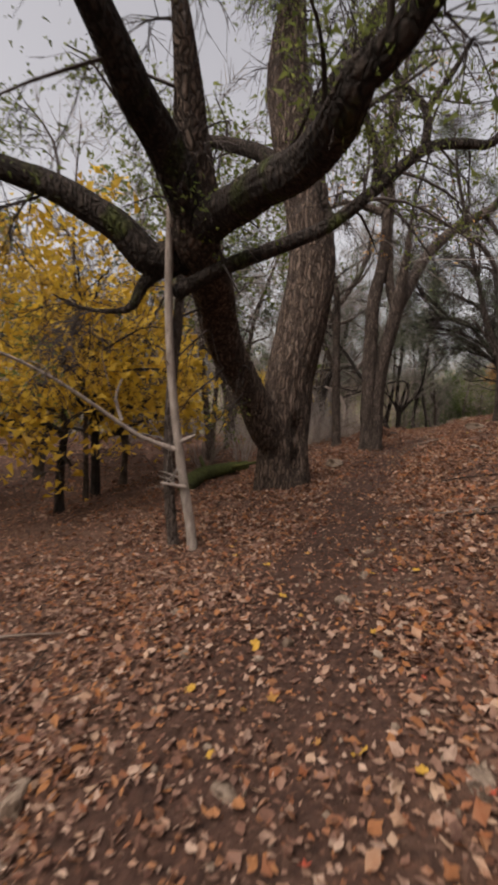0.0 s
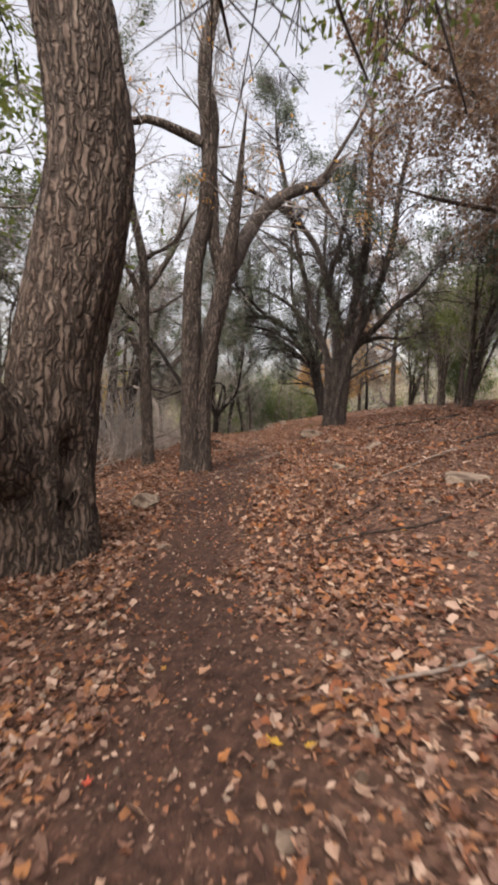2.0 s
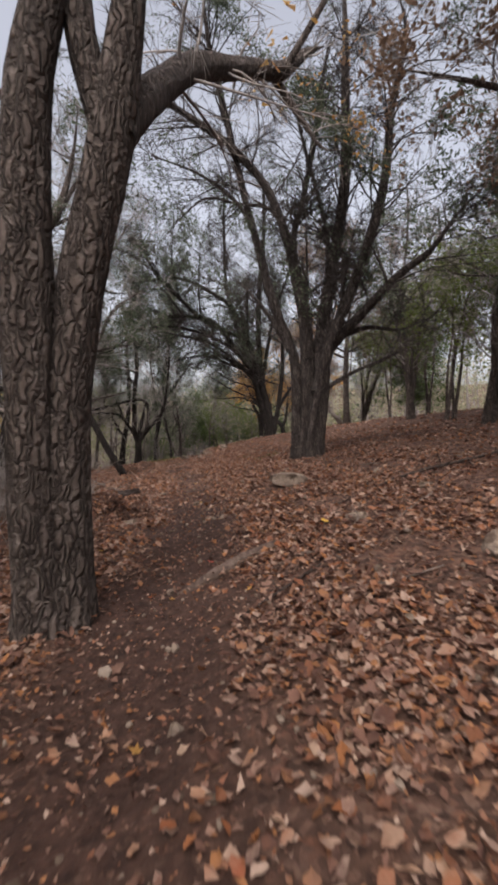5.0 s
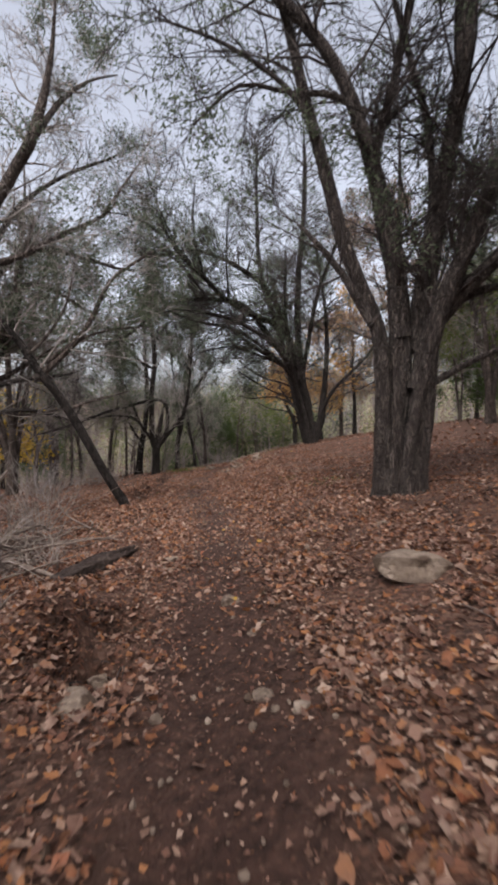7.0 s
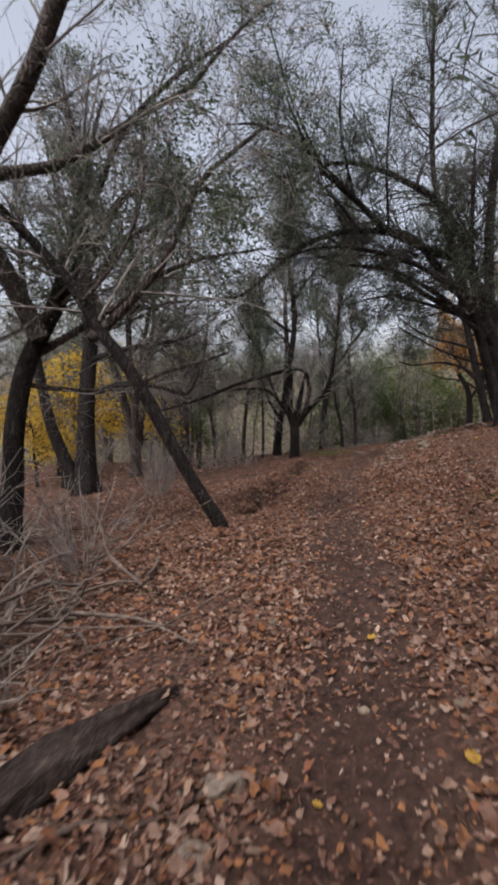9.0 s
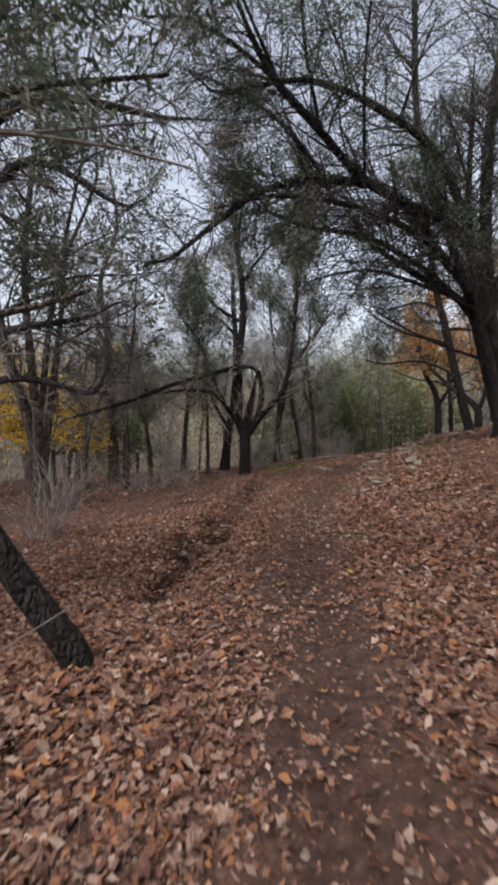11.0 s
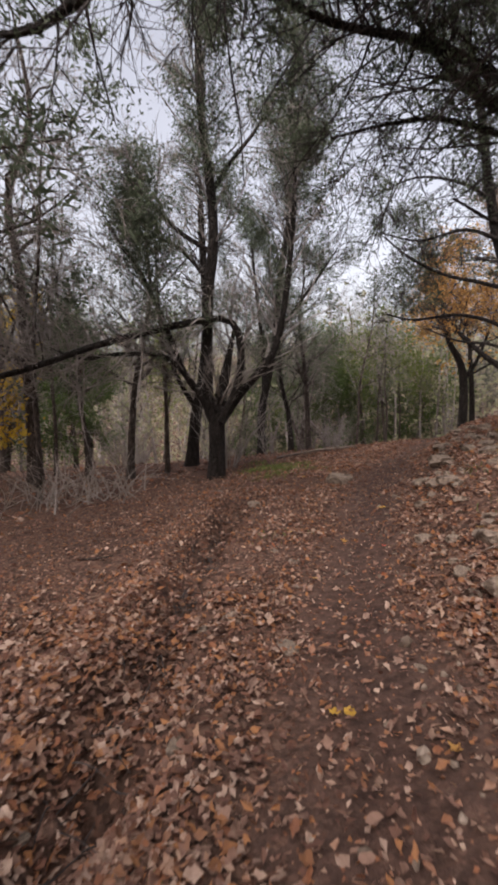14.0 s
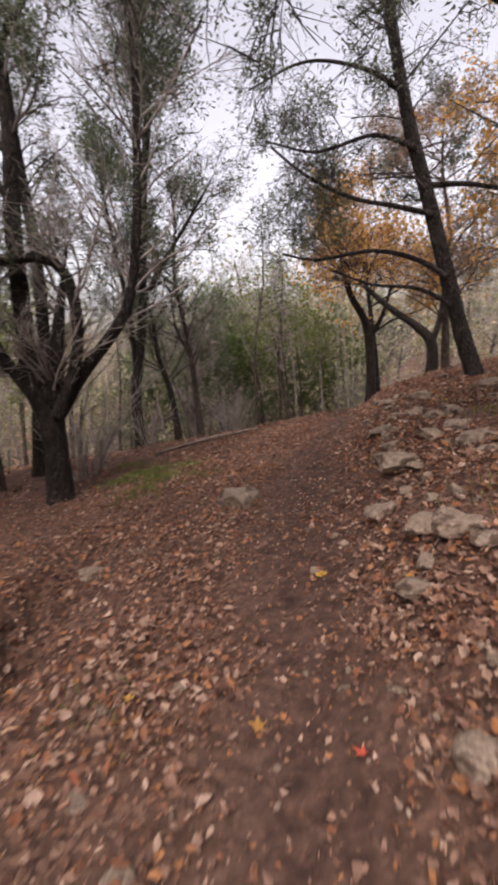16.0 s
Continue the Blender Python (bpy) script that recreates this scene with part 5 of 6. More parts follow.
# trees that stand out
for kind, x, y, sc, turn in (("yellow", -5.85, 5.6, 0.95, 20), ("yellow", -6.3, 6.9, 1.1, 140), ("yellow", -7.9, 8.6, 1.1, 250), ("yellow", -9.5, 5.2, 1.2, 70),
                             ("thin_1", -6.14, 6.48, 1.1, 30), ("bare_2", -6.5, 7.9, 0.9, 200), ("cedar_2", 4.4, 17.4, 1.05, 60), ("green", 5.6, 21.5, 1.0, 170), ("green", 7.4, 19.4, 1.1, 300),
                             ("brown", 4.1, 11.4, 1.05, 10), ("brown", 3.6, 7.2, 1.0, 200), ("brown", 4.6, 13.2, 1.0, 120), ("cedar_3", 5.4, 9.0, 1.1, 10), ("green", -6.0, 10.6, 1.5, 80), ("brown", 5.4, 31.0, 0.9, 150), ("bare_1", -7.4, 21.0, 1.0, 250), ("cedar_1", -7.5, 14.5, 1.15, 300), ("bare_1", -6.6, 17.2, 0.9, 90), ("bare_2", -6.4, 12.2, 1.0, 10), ("cedar_1", -9.0, 28.6, 1.25, 100), ("cedar_3", -9.2, 32.8, 1.1, 10),
                             ("thin_1", -7.6, 30.3, 1.1, 75), ("thin_1", -6.2, 33.6, 1.2, 15), ("bare_2", -9.2, 31.0, 1.1, 300), ("thin_1", -9.6, 34.4, 1.2, 60), ("juniper", -2.3, 46.0, 1.05, 10), ("juniper", 1.6, 50.5, 0.95, 120), ("juniper", -5.6, 50.0, 1.0, 200), ("juniper", -12.5, 41.0, 1.0, 80), ("juniper", 4.4, 53.0, 1.0, 20), ("juniper", 9.5, 33.0, 0.9, 240), ("bare_1", -6.7, 32.5, 1.0, 15), ("bare_2", -8.2, 33.5, 1.1, 100),
                             ("thin_1", -0.95, 36.4, 0.6, 40), ("bare_1", -2.9, 38.5, 1.05, 220), ("thin_1", -1.2, 40.5, 1.1, 120), ("green", 0.2, 43.0, 1.1, 10), ("orange", 5.0, 37.0, 1.0, 30), ("brown", 5.2, 41.0, 0.8, 200),
                             ("orange", 3.4, 42.5, 1.0, 310), ("cedar_2", 7.0, 33.5, 1.0, 45), ("yellow", -11.5, 27.0, 0.7, 200), ("yellow", -13.0, 30.0, 1.0, 20),
                             ("green", 8.5, 29.0, 1.2, 60), ("green", 9.5, 24.5, 1.3, 130), ("green", 6.2, 27.5, 0.8, 20), ("yellow", -11.2, 32.5, 1.1, 90), ("green", 6.4, 22.6, 1.0, 200), ("cedar_1", 6.5, 26.0, 1.0, 20)):
    put(kind, x, y, sc, turn)

# the rest of the woods
rw = np.random.RandomState(77)


def scatter(n, kinds, weights, y0, y1, side, near, reach, gap, sc=(0.8, 1.25)):
    made = tries = 0
    while made < n and tries < n * 40:
        tries += 1
        y = rw.uniform(y0, y1)
        u = near + (reach - near) * rw.uniform(0, 1) ** 1.3
        x = float(interp(np.array(y), TRAIL_Y, TRAIL_X)) + side * u
        if min((x - a) ** 2 + (y - b) ** 2 for a, b in PLACED) < gap ** 2:
            continue
        put(kinds[rw.choice(len(kinds), p=weights)], x, y, rw.uniform(*sc), rw.uniform(0, 360), rw.normal(0, 3))
        made += 1


MIX = ["cedar_1", "cedar_2", "cedar_3", "bare_1", "bare_2", "thin_1", "green", "yellow"]
scatter(46, MIX, [0.14, 0.14, 0.16, 0.2, 0.16, 0.12, 0.05, 0.03], -6, 46, -1, 5.6, 22, 1.7)
scatter(20, MIX, [0.22, 0.2, 0.22, 0.12, 0.12, 0.02, 0.1, 0.0], -6, 34, 1, 10.0, 22, 2.2)
scatter(20, MIX, [0.06, 0.06, 0.06, 0.26, 0.2, 0.2, 0.16, 0.0], 40, 62, -1, 0.5, 18, 2.0)
scatter(12, MIX, [0.1, 0.08, 0.1, 0.2, 0.2, 0.12, 0.2, 0.0], 42, 62, 1, 0.5, 18, 2.0)
scatter(10, MIX, [0.2, 0.2, 0.2, 0.2, 0.2, 0.0, 0.0, 0.0], -14, -4, -1, 2.0, 12, 2.0)
scatter(6, MIX, [0.2, 0.2, 0.2, 0.2, 0.2, 0.0, 0.0, 0.0], -14, -4, 1, 3.0, 12, 2.0)
scatter(34, ["shrub"], [1.0], 8, 50, -1, 3.8, 17, 0.8, (0.6, 1.3))
scatter(12, ["shrub"], [1.0], 40, 54, 1, 0.5, 10, 0.8, (0.6, 1.2))
for x, y, sc in ((-3.9, 13.3, 0.9), (-4.4, 14.4, 1.0), (-5.1, 13.5, 1.1), (-5.2, 16.6, 0.7), (-5.6, 18.0, 0.9), (-4.3, 18.9, 0.6), (-5.6, 9.6, 0.7), (-4.9, 10.2, 0.8)):
    put("shrub", x, y, sc, x * 77 % 360)


def far_woods():
    """The wooded slopes beyond: stems and loose crowns, too far to tell apart."""
    rng = np.random.RandomState(5)
    n = 1500
    a, d = rng.uniform(0, 6.283, n), 31 + 75 * rng.uniform(0, 1, n) ** 1.1
    x, y = np.cos(a) * d * 0.72 - 1.5, np.sin(a) * d + 15
    keep = (np.abs(off_trail(x, y)) > 2.0) | (y > 44)
    x, y = x[keep], y[keep]
    n = len(x)
    z = ground_z(x, y)
    S = np.stack([x, y, z - 0.2], 1)
    h = rng.uniform(5, 9, n)
    V, F, _ = twig_batch(S, norm(np.stack([rng.normal(0, 0.08, n), rng.normal(0, 0.08, n), np.ones(n)], 1)), h, np.full(n, 0.09), np.full(n, 0.02), 4, 4, rng, 0.08)
    ob = new("far_woods", mesh_of("far_woods", V, F, twig_grey))
    tagged(ob, "grey-brown woods on the far slopes", "woods", kind="stuff")
    c = np.repeat(S, 240, 0)
    hh = np.repeat(h, 240)
    c = c + np.stack([rng.normal(0, 1.25, len(c)), rng.normal(0, 1.25, len(c)), hh * rng.uniform(0.0, 1.05, len(c)) ** 1.15], 1)
    V, F = leaves_at(c, 0.21, rng, 0.75)
    tagged(part("far_crowns", mesh_of("far_crowns", V, F, wood_far, False), ob, "loose olive and brown crowns"), kind="stuff")


far_woods()


# ---- fallen leaves ----
def flat_leaves(x, y, size, rng, lift=0.02, tilt=0.34, round_ones=False):
    """Curled leaves lying on the ground, folded along the midrib."""
    N = len(x)
    C = np.stack([x, y, ground_z(x, y) + rng.uniform(0.004, lift, N)], 1)
    a = rng.uniform(0, 6.283, N)
    up = norm(np.stack([rng.normal(0, tilt, N), rng.normal(0, tilt, N), np.ones(N)], 1))
    d = norm(np.cross(up, np.stack([np.cos(a), np.sin(a), np.zeros(N)], 1)))
    s = np.cross(up, d)
    L = (size * rng.uniform(0.5, 1.35, N))[:, None]
    W = L * rng.uniform(0.45, 0.95, N)[:, None] * 0.5
    c1, c2 = L * rng.uniform(-0.12, 0.3, N)[:, None], L * rng.uniform(-0.12, 0.3, N)[:, None]
    tip = L * rng.uniform(-0.05, 0.25, N)[:, None]
    if round_ones:
        # a lobed rim round the midrib, each leaf with its own outline
        V = [C - d * L * 0.55, C + up * L * rng.uniform(-0.06, 0.06, N)[:, None], C + d * L * 0.5 + up * tip]
        for way, c in ((1, c1), (-1, c2)):
            for along, out in ((-0.3, 0.6), (-0.1, 1.0), (0.12, 0.95), (0.32, 0.55)):
                w = out * rng.uniform(0.45, 1.15, N)[:, None]
                V.append(C + s * W * w * way + d * L * along + up * c * w)
        pick = np.array([[0, 3, 1], [3, 4, 1], [4, 5, 1], [5, 6, 1], [6, 2, 1], [0, 1, 7], [7, 1, 8], [8, 1, 9], [9, 1, 10], [10, 1, 2]])
    else:
        V = [C - d * L * 0.5, C + s * W - d * L * 0.05 + up * c1, C + d * L * 0.5 + up * tip, C - s * W * 0.9 + d * L * 0.08 + up * c2]
        pick = np.array([[0, 1, 2], [0, 2, 3]])
    V = np.stack(V, 1)
    V = V + rng.normal(0, 0.03 if round_ones else 0.09, V.shape) * L[:, None]
    F = (np.arange(N)[:, None, None] * V.shape[1] + pick[None]).reshape(-1, 3)
    return V.reshape(-1, 3), F


def leaf_carpet():
    rng = np.random.RandomState(21)
    pile = Pile()
    for n, size, spread_u, whole in ((380000, 0.038, 2.6, False), (165000, 0.062, 2.0, True)):
        y = rng.uniform(-0.5, 36, n)
        u = rng.normal(0.15, spread_u, n)
        x = interp(y, TRAIL_Y, TRAIL_X) + u
        lump = 0.5 + 0.75 * wobble(x, y, 0.6, 14) + 0.5 * wobble(x, y, 1.7, 15)
        keep = rng.uniform(0, 1, n) < (1 - 0.94 * trodden(x, y) * np.interp(y, [0, 2, 13, 17], [0.8, 1.03, 1.03, 0.9])) * (1 - 0.9 * np.clip(hollow(x, y) * 2 - 0.7, 0, 1)) * np.clip((0.4 if not whole else 0.24) + 0.6 * lump, 0.06, 1)
        # fewer leaves on the washed ground beside the upper trail, and dark gaps on the first slope
        thin = np.clip((y - 24) / 2, 0, 1) * np.clip((u + 0.9) / 0.5, 0.4, 1) * np.clip((0.3 - u) / 0.3, 0, 1) * 0.4
        thin = thin + np.clip((10 - y) / 3, 0, 1) * np.clip((u - 0.4) / 0.4, 0, 1) * (0.25 + 0.35 * (lump < 0.6))
        keep = keep & (rng.uniform(0, 1, n) > thin)
        V, F = flat_leaves(x[keep], y[keep], np.interp(y[keep], [0, 4, 10, 20, 26], [size * 0.82, size * 0.95, size, size * 0.92, size * 0.78]), rng, 0.05 if whole else 0.035, 0.45, round_ones=whole)
        pile.add(V, F)
    n = 4500
    y = rng.uniform(-0.5, 3.5, n)
    V, F = flat_leaves(interp(y, TRAIL_Y, TRAIL_X) + rng.normal(-0.4, 1.6, n), y, 0.05, rng, 0.03, round_ones=True)
    pile.add(V, F)
    # drifts of leaves on both sides of the middle stretch
    for n, whole in ((26000, False), (15000, True)):
        y = rng.uniform(18.5, 25.5, n)
        u = np.where(rng.uniform(0, 1, n) < 0.6, rng.normal(-1.7, 0.8, n), rng.normal(1.25, 0.5, n))
        x = interp(y, TRAIL_Y, TRAIL_X) + u
        keep = (np.abs(u) > 0.5) & (hollow(x, y) < 0.5)
        V, F = flat_leaves(x[keep], y[keep], 0.05, rng, 0.05, 0.45, round_ones=whole)
        pile.add(V, F)
    n = 20000
    y = rng.uniform(-0.5, 33, n)
    x = interp(y, TRAIL_Y, TRAIL_X) + rng.normal(0, 0.75, n)
    V, F = flat_leaves(x, y, 0.026, rng, 0.008)
    pile.add(V, F)
    n = 42000
    y = rng.uniform(-3, 50, n)
    u = rng.normal(0, 8, n)
    far = np.abs(u) > 4.4
    V, F = flat_leaves((interp(y, TRAIL_Y, TRAIL_X) + u)[far], y[far], 0.1, rng)
    pile.add(V, F)
    tagged(new("leaf_litter", pile.mesh("leaf_litter", litter, False)), "carpet of dry brown and russet fallen leaves", "leaf litter", kind="stuff")


leaf_carpet()


def russet_leaves():
    """Freshly fallen, brighter leaves, thickest beside the first stretch of the trail."""
    rng = np.random.RandomState(23)
    n = 13000
    y = np.concatenate([rng.uniform(-0.5, 10, n * 3 // 4), rng.uniform(9, 33, n // 4)])
    u = np.where(rng.uniform(0, 1, n) < 0.6, rng.normal(0.9, 0.6, n), rng.normal(-0.6, 1.5, n))
    x = interp(y, TRAIL_Y, TRAIL_X) + u
    keep = rng.uniform(0, 1, n) < (1 - 0.85 * trodden(x, y)) * np.clip(0.35 + 0.6 * wobble(x, y, 0.7, 41) + 0.4 * wobble(x, y, 2.1, 42), 0.04, 1)
    V, F = flat_leaves(x[keep], y[keep], 0.06, rng, 0.06, 0.5, round_ones=True)
    tagged(new("russet_leaves", mesh_of("russet_leaves", V, F, leaf_russet, False)), "bright russet, orange and tan fallen leaves", "leaf litter", kind="stuff")


russet_leaves()


def lobed_leaf(name, points, inner, material, tall):
    """A flat lobed leaf with a curled rim."""
    n = points * 2
    V = [(0, 0, 0.004)]
    for i in range(n):
        a = i / n * 6.283
        r = (1.0 if i % 2 == 0 else inner) * (0.75 + 0.25 * math.cos(a))
        V.append((math.cos(a) * r * 0.055 * tall, math.sin(a) * r * 0.055, 0.004 + 0.012 * (i % 2 == 0)))
    F = [(0, 1 + i, 1 + (i + 1) % n) for i in range(n)]
    return mesh_of(name, V, F, material, False)


LEAVES = {"red": lobed_leaf("red_leaf", 5, 0.42, leaf_red, 1.0), "gold": lobed_leaf("gold_leaf", 6, 0.85, leaf_gold, 1.2), "orange": lobed_leaf("orange_leaf", 5, 0.5, leaf_orange, 1.1)}
rl = np.random.RandomState(9)
LEAF_LABEL = {"red": "bright red lobed leaf fallen on the trail", "gold": "golden yellow oval leaf fallen on the trail", "orange": "orange lobed leaf fallen on the trail"}
for i in range(120):
    y = rl.uniform(1.0, 5.0) if i < 45 else rl.uniform(3, 31)
    x = float(interp(np.array(y), TRAIL_Y, TRAIL_X)) + rl.normal(0.3, 0.9)
    c = ("gold", "orange", "red", "orange", "gold")[i % 5] if i % 3 else ("orange", "gold")[i % 2]
    ob = new("fallen_leaf", LEAVES[c])
    s = rl.uniform(0.42, 0.82)
    ob.matrix_basis = pose(x, y, gz(x, y) + 0.02, rl.normal(0, 12), rl.normal(0, 12), rl.uniform(0, 360)) @ Matrix.Scale(s, 4)
    tagged(ob, LEAF_LABEL[c], "leaf", "coloured fallen leaves")


# ---- stones ----
ROCKS = [
    (0.08, 11.98, 0.18), (0.2, 12.31, 0.15), (-0.57, 12.26, 0.14), (-0.06, 14.73, 0.5), (-2.13, 13.79, 0.26), (-2.19, 14.46, 0.2), (-1.17, 13.71, 0.18), (-1.18, 14.52, 0.23),
    (-1.33, 15.17, 0.26), (-1.99, 16.5, 0.24), (-1.98, 16.18, 0.15), (-2.61, 17.71, 0.15), (-2.12, 18, 0.12), (-2.72, 21.03, 0.17), (-2.15, 21.24, 0.11), (-3.14, 22.11, 0.25),
    (-2.91, 21.94, 0.18), (-2.79, 23.09, 0.26), (-3.65, 23.13, 0.18), (-1.74, 23.56, 0.12), (-1.37, 25.75, 0.21), (-2.02, 24.6, 0.11), (-3.12, 24.07, 0.17), (-3.06, 25.26, 0.31),
    (-2.73, 24.89, 0.24), (-0.93, 29.17, 0.28), (-2.69, 25.72, 0.11), (-3.38, 28.56, 0.22), (-2.23, 29.69, 0.42), (-2.93, 26.93, 0.12), (-0.98, 28.78, 0.34), (0.36, 31.52, 0.37),
    (-1.33, 28.11, 0.2), (-1.3, 27.55, 0.24), (-1.51, 27.13, 0.18), (-1.75, 26.69, 0.1), (-1.67, 26.27, 0.16), (1, 30.83, 0.31), (-0.64, 30.11, 0.25), (0.03, 29.94, 0.26),
    (-1.93, 26.82, 0.08), (-0.38, 28.72, 0.3), (-2.35, 8.9, 0.39), (-1.81, 7.47, 0.17), (0.67, 10.81, 0.32), (-0, 9.58, 0.3), (-0.05, 8.04, 0.17), (1.09, 8.12, 0.62),
    (0.11, 5.27, 0.18), (-0.79, 4.28, 0.12), (-0.71, 3.73, 0.1), (-0.77, 1.55, 0.13), (-1.52, 1.21, 0.17), (0.1, 1.78, 0.15), (-0.74, 3.28, 0.13), (-1.76, 2.79, 0.17)]


def rock_mesh(seed, flat):
    rng = np.random.RandomState(seed)
    bm = bmesh.new()
    bmesh.ops.create_icosphere(bm, subdivisions=3, radius=0.5)
    cuts = norm(rng.normal(size=(9, 3)))
    offs = rng.uniform(0.22, 0.4, 9)
    for v in bm.verts:
        p = np.array(v.co)
        for c, o in zip(cuts, offs):
            d = p @ c - o
            if d > 0:
                p = p - c * d
        q = noise.noise(Vector(p) * 4 + Vector((seed, 0, 0))) * 0.07 + noise.noise(Vector(p) * 11) * 0.03
        p = p * (1 + q * 1.6)
        v.co = (p[0] * 1.15, p[1] * 0.9, p[2] * flat)
    me = bpy.data.meshes.new("rock")
    bm.to_mesh(me)
    bm.free()
    me.materials.append(stone)
    for f in me.polygons:
        f.use_smooth = False
    return me


ROCKS = [(x, y, s * (0.6 if -1.4 < x < -1.1 and 13 < y < 16 else (0.7 if 20 < y < 27.5 and x < -1.9 else 1.0))) for x, y, s in ROCKS]
ROCK_SHAPES = [rock_mesh(i, (0.6, 0.48, 0.7, 0.42, 0.62, 0.52)[i]) for i in range(6)]
rs = np.random.RandomState(88)
for i in range(170):
    y = rs.uniform(24.6, 33.5)
    x = float(interp(np.array(y), TRAIL_Y, TRAIL_X)) + 0.58 + abs(rs.normal(0, 0.6))
    s = rs.uniform(0.07, 0.14) if i % 3 else rs.uniform(0.12, 0.26)
    if min((x - a) ** 2 + (y - b) ** 2 for a, b, _ in ROCKS) > 0.02:
        ROCKS.append((x, y, s))
for i in range(45):
    y = rs.uniform(4.5, 17.0)
    ROCKS.append((float(interp(np.array(y), TRAIL_Y, TRAIL_X)) + rs.uniform(1.2, 4.2), y, rs.uniform(0.05, 0.2)))
for i in range(12):
    y = rs.uniform(20.5, 30.0)
    ROCKS.append((float(interp(np.array(y), TRAIL_Y, TRAIL_X)) + rs.uniform(-1.4, -0.5), y, rs.uniform(0.05, 0.13)))
for i, (x, y, s) in enumerate(ROCKS):
    ob = new("rock", ROCK_SHAPES[i % 6])
    ob.matrix_basis = pose(x, y, gz(x, y) + s * (0.15 if y > 25 and x > float(interp(np.array(y), TRAIL_Y, TRAIL_X)) + 0.4 else (0.14 if 0.35 < s < 0.55 else -0.05)), (i * 17) % 14 - 7, (i * 29) % 14 - 7, (i * 67) % 360) @ Matrix.Scale(s * 1.1, 4)
    tagged(ob, "large pale limestone rock among fallen leaves" if s > 0.35 else ("pale weathered limestone rock in the leaf litter" if s > 0.16 else "small pale stone on the dirt trail"), "rock", "rocks along the trail")


def pebbles():
    rng = np.random.RandomState(4)
    base = bmesh.new()
    bmesh.ops.create_icosphere(base, subdivisions=1, radius=0.5)
    bv = np.array([v.co[:] for v in base.verts])
    bf = np.array([[v.index for v in f.verts] for f in base.faces])
    base.free()
    n = 1500
    y = rng.uniform(-0.5, 34, n)
    x = interp(y, TRAIL_Y, TRAIL_X) + rng.normal(0.15, 0.7, n) + np.where((y > 24) & (y < 31), np.abs(rng.normal(0, 0.6, n)), 0)
    s = rng.uniform(0.012, 0.04, n) * np.where(rng.uniform(0, 1, n) < 0.12, 2.0, 1)
    V = bv[None] * s[:, None, None] * rng.uniform(0.6, 1.2, (n, 1, 3)) + rng.normal(0, 0.07, (n, len(bv), 3)) * s[:, None, None]
    V = V + np.stack([x, y, ground_z(x, y) + s * 0.12], 1)[:, None]
    F = (np.arange(n)[:, None, None] * len(bv) + bf[None]).reshape(-1, 3)
    tagged(new("pebbles", mesh_of("pebbles", V.reshape(-1, 3), F, stone, False)), "scattered small pale stones on the trail", "pebbles", kind="stuff")


pebbles()


def clods():
    """Crumbled lumps of earth along the washed-out edges, and thin roots that stick out of them."""
    rng = np.random.RandomState(17)
    base = bmesh.new()
    bmesh.ops.create_icosphere(base, subdivisions=2, radius=0.5)
    bv = np.array([v.co[:] for v in base.verts])
    bf = np.array([[v.index for v in f.verts] for f in base.faces])
    base.free()
    y = np.concatenate([rng.uniform(21, 29.3, 9000), rng.uniform(13.4, 15.4, 2200), rng.uniform(16.4, 17.6, 900)])
    x = np.where(y > 20, interp(y, CUT_Y, CUT_X) - 0.1, np.where(y < 16, -2.3, -0.65)) + rng.normal(0, 0.3, len(y))
    h = hollow(x, y)
    k = np.flatnonzero((h > 0.12) & (h < 0.75) & (rng.uniform(0, 1, len(y)) < 0.07))
    x, y = x[k], y[k]
    n = len(k)
    s = rng.uniform(0.02, 0.065, n) * np.where(rng.uniform(0, 1, n) < 0.15, 2.0, 1)
    V = bv[None] * rng.uniform(0.6, 1.2, (n, 1, 3)) + rng.normal(0, 0.07, (n, len(bv), 3))
    V = V * s[:, None, None] + np.stack([x, y, ground_z(x, y) + s * 0.1], 1)[:, None]
    F = (np.arange(n)[:, None, None] * len(bv) + bf[None]).reshape(-1, 3)
    tagged(new("earth_clods", mesh_of("earth_clods", V.reshape(-1, 3), F, soil, False)), "crumbled dark earth clods along the washed-out edge", "earth clods", kind="stuff")
    m = 420
    i = rng.randint(0, n, m)
    W = norm(np.stack([rng.normal(0, 1, m), rng.normal(0, 1, m), rng.uniform(-0.2, 0.5, m)], 1))
    S = np.stack([x[i], y[i], ground_z(x[i], y[i]) + 0.01], 1)
    V, F, _ = twig_batch(S, W, rng.uniform(0.08, 0.35, m), np.full(m, 0.005), np.full(m, 0.002), 6, 4, rng, 0.5, 0.3)
    tagged(new("root_fringe", mesh_of("root_fringe", V, F, twig_dark)), "thin dark roots hanging from the washed-out edge", "roots", kind="stuff")


clods()


# ---- dead wood ----
def on_ground(run, lift=0.0):
    return [(x, y, gz(x, y) + h + lift, r) for x, y, h, r in run]


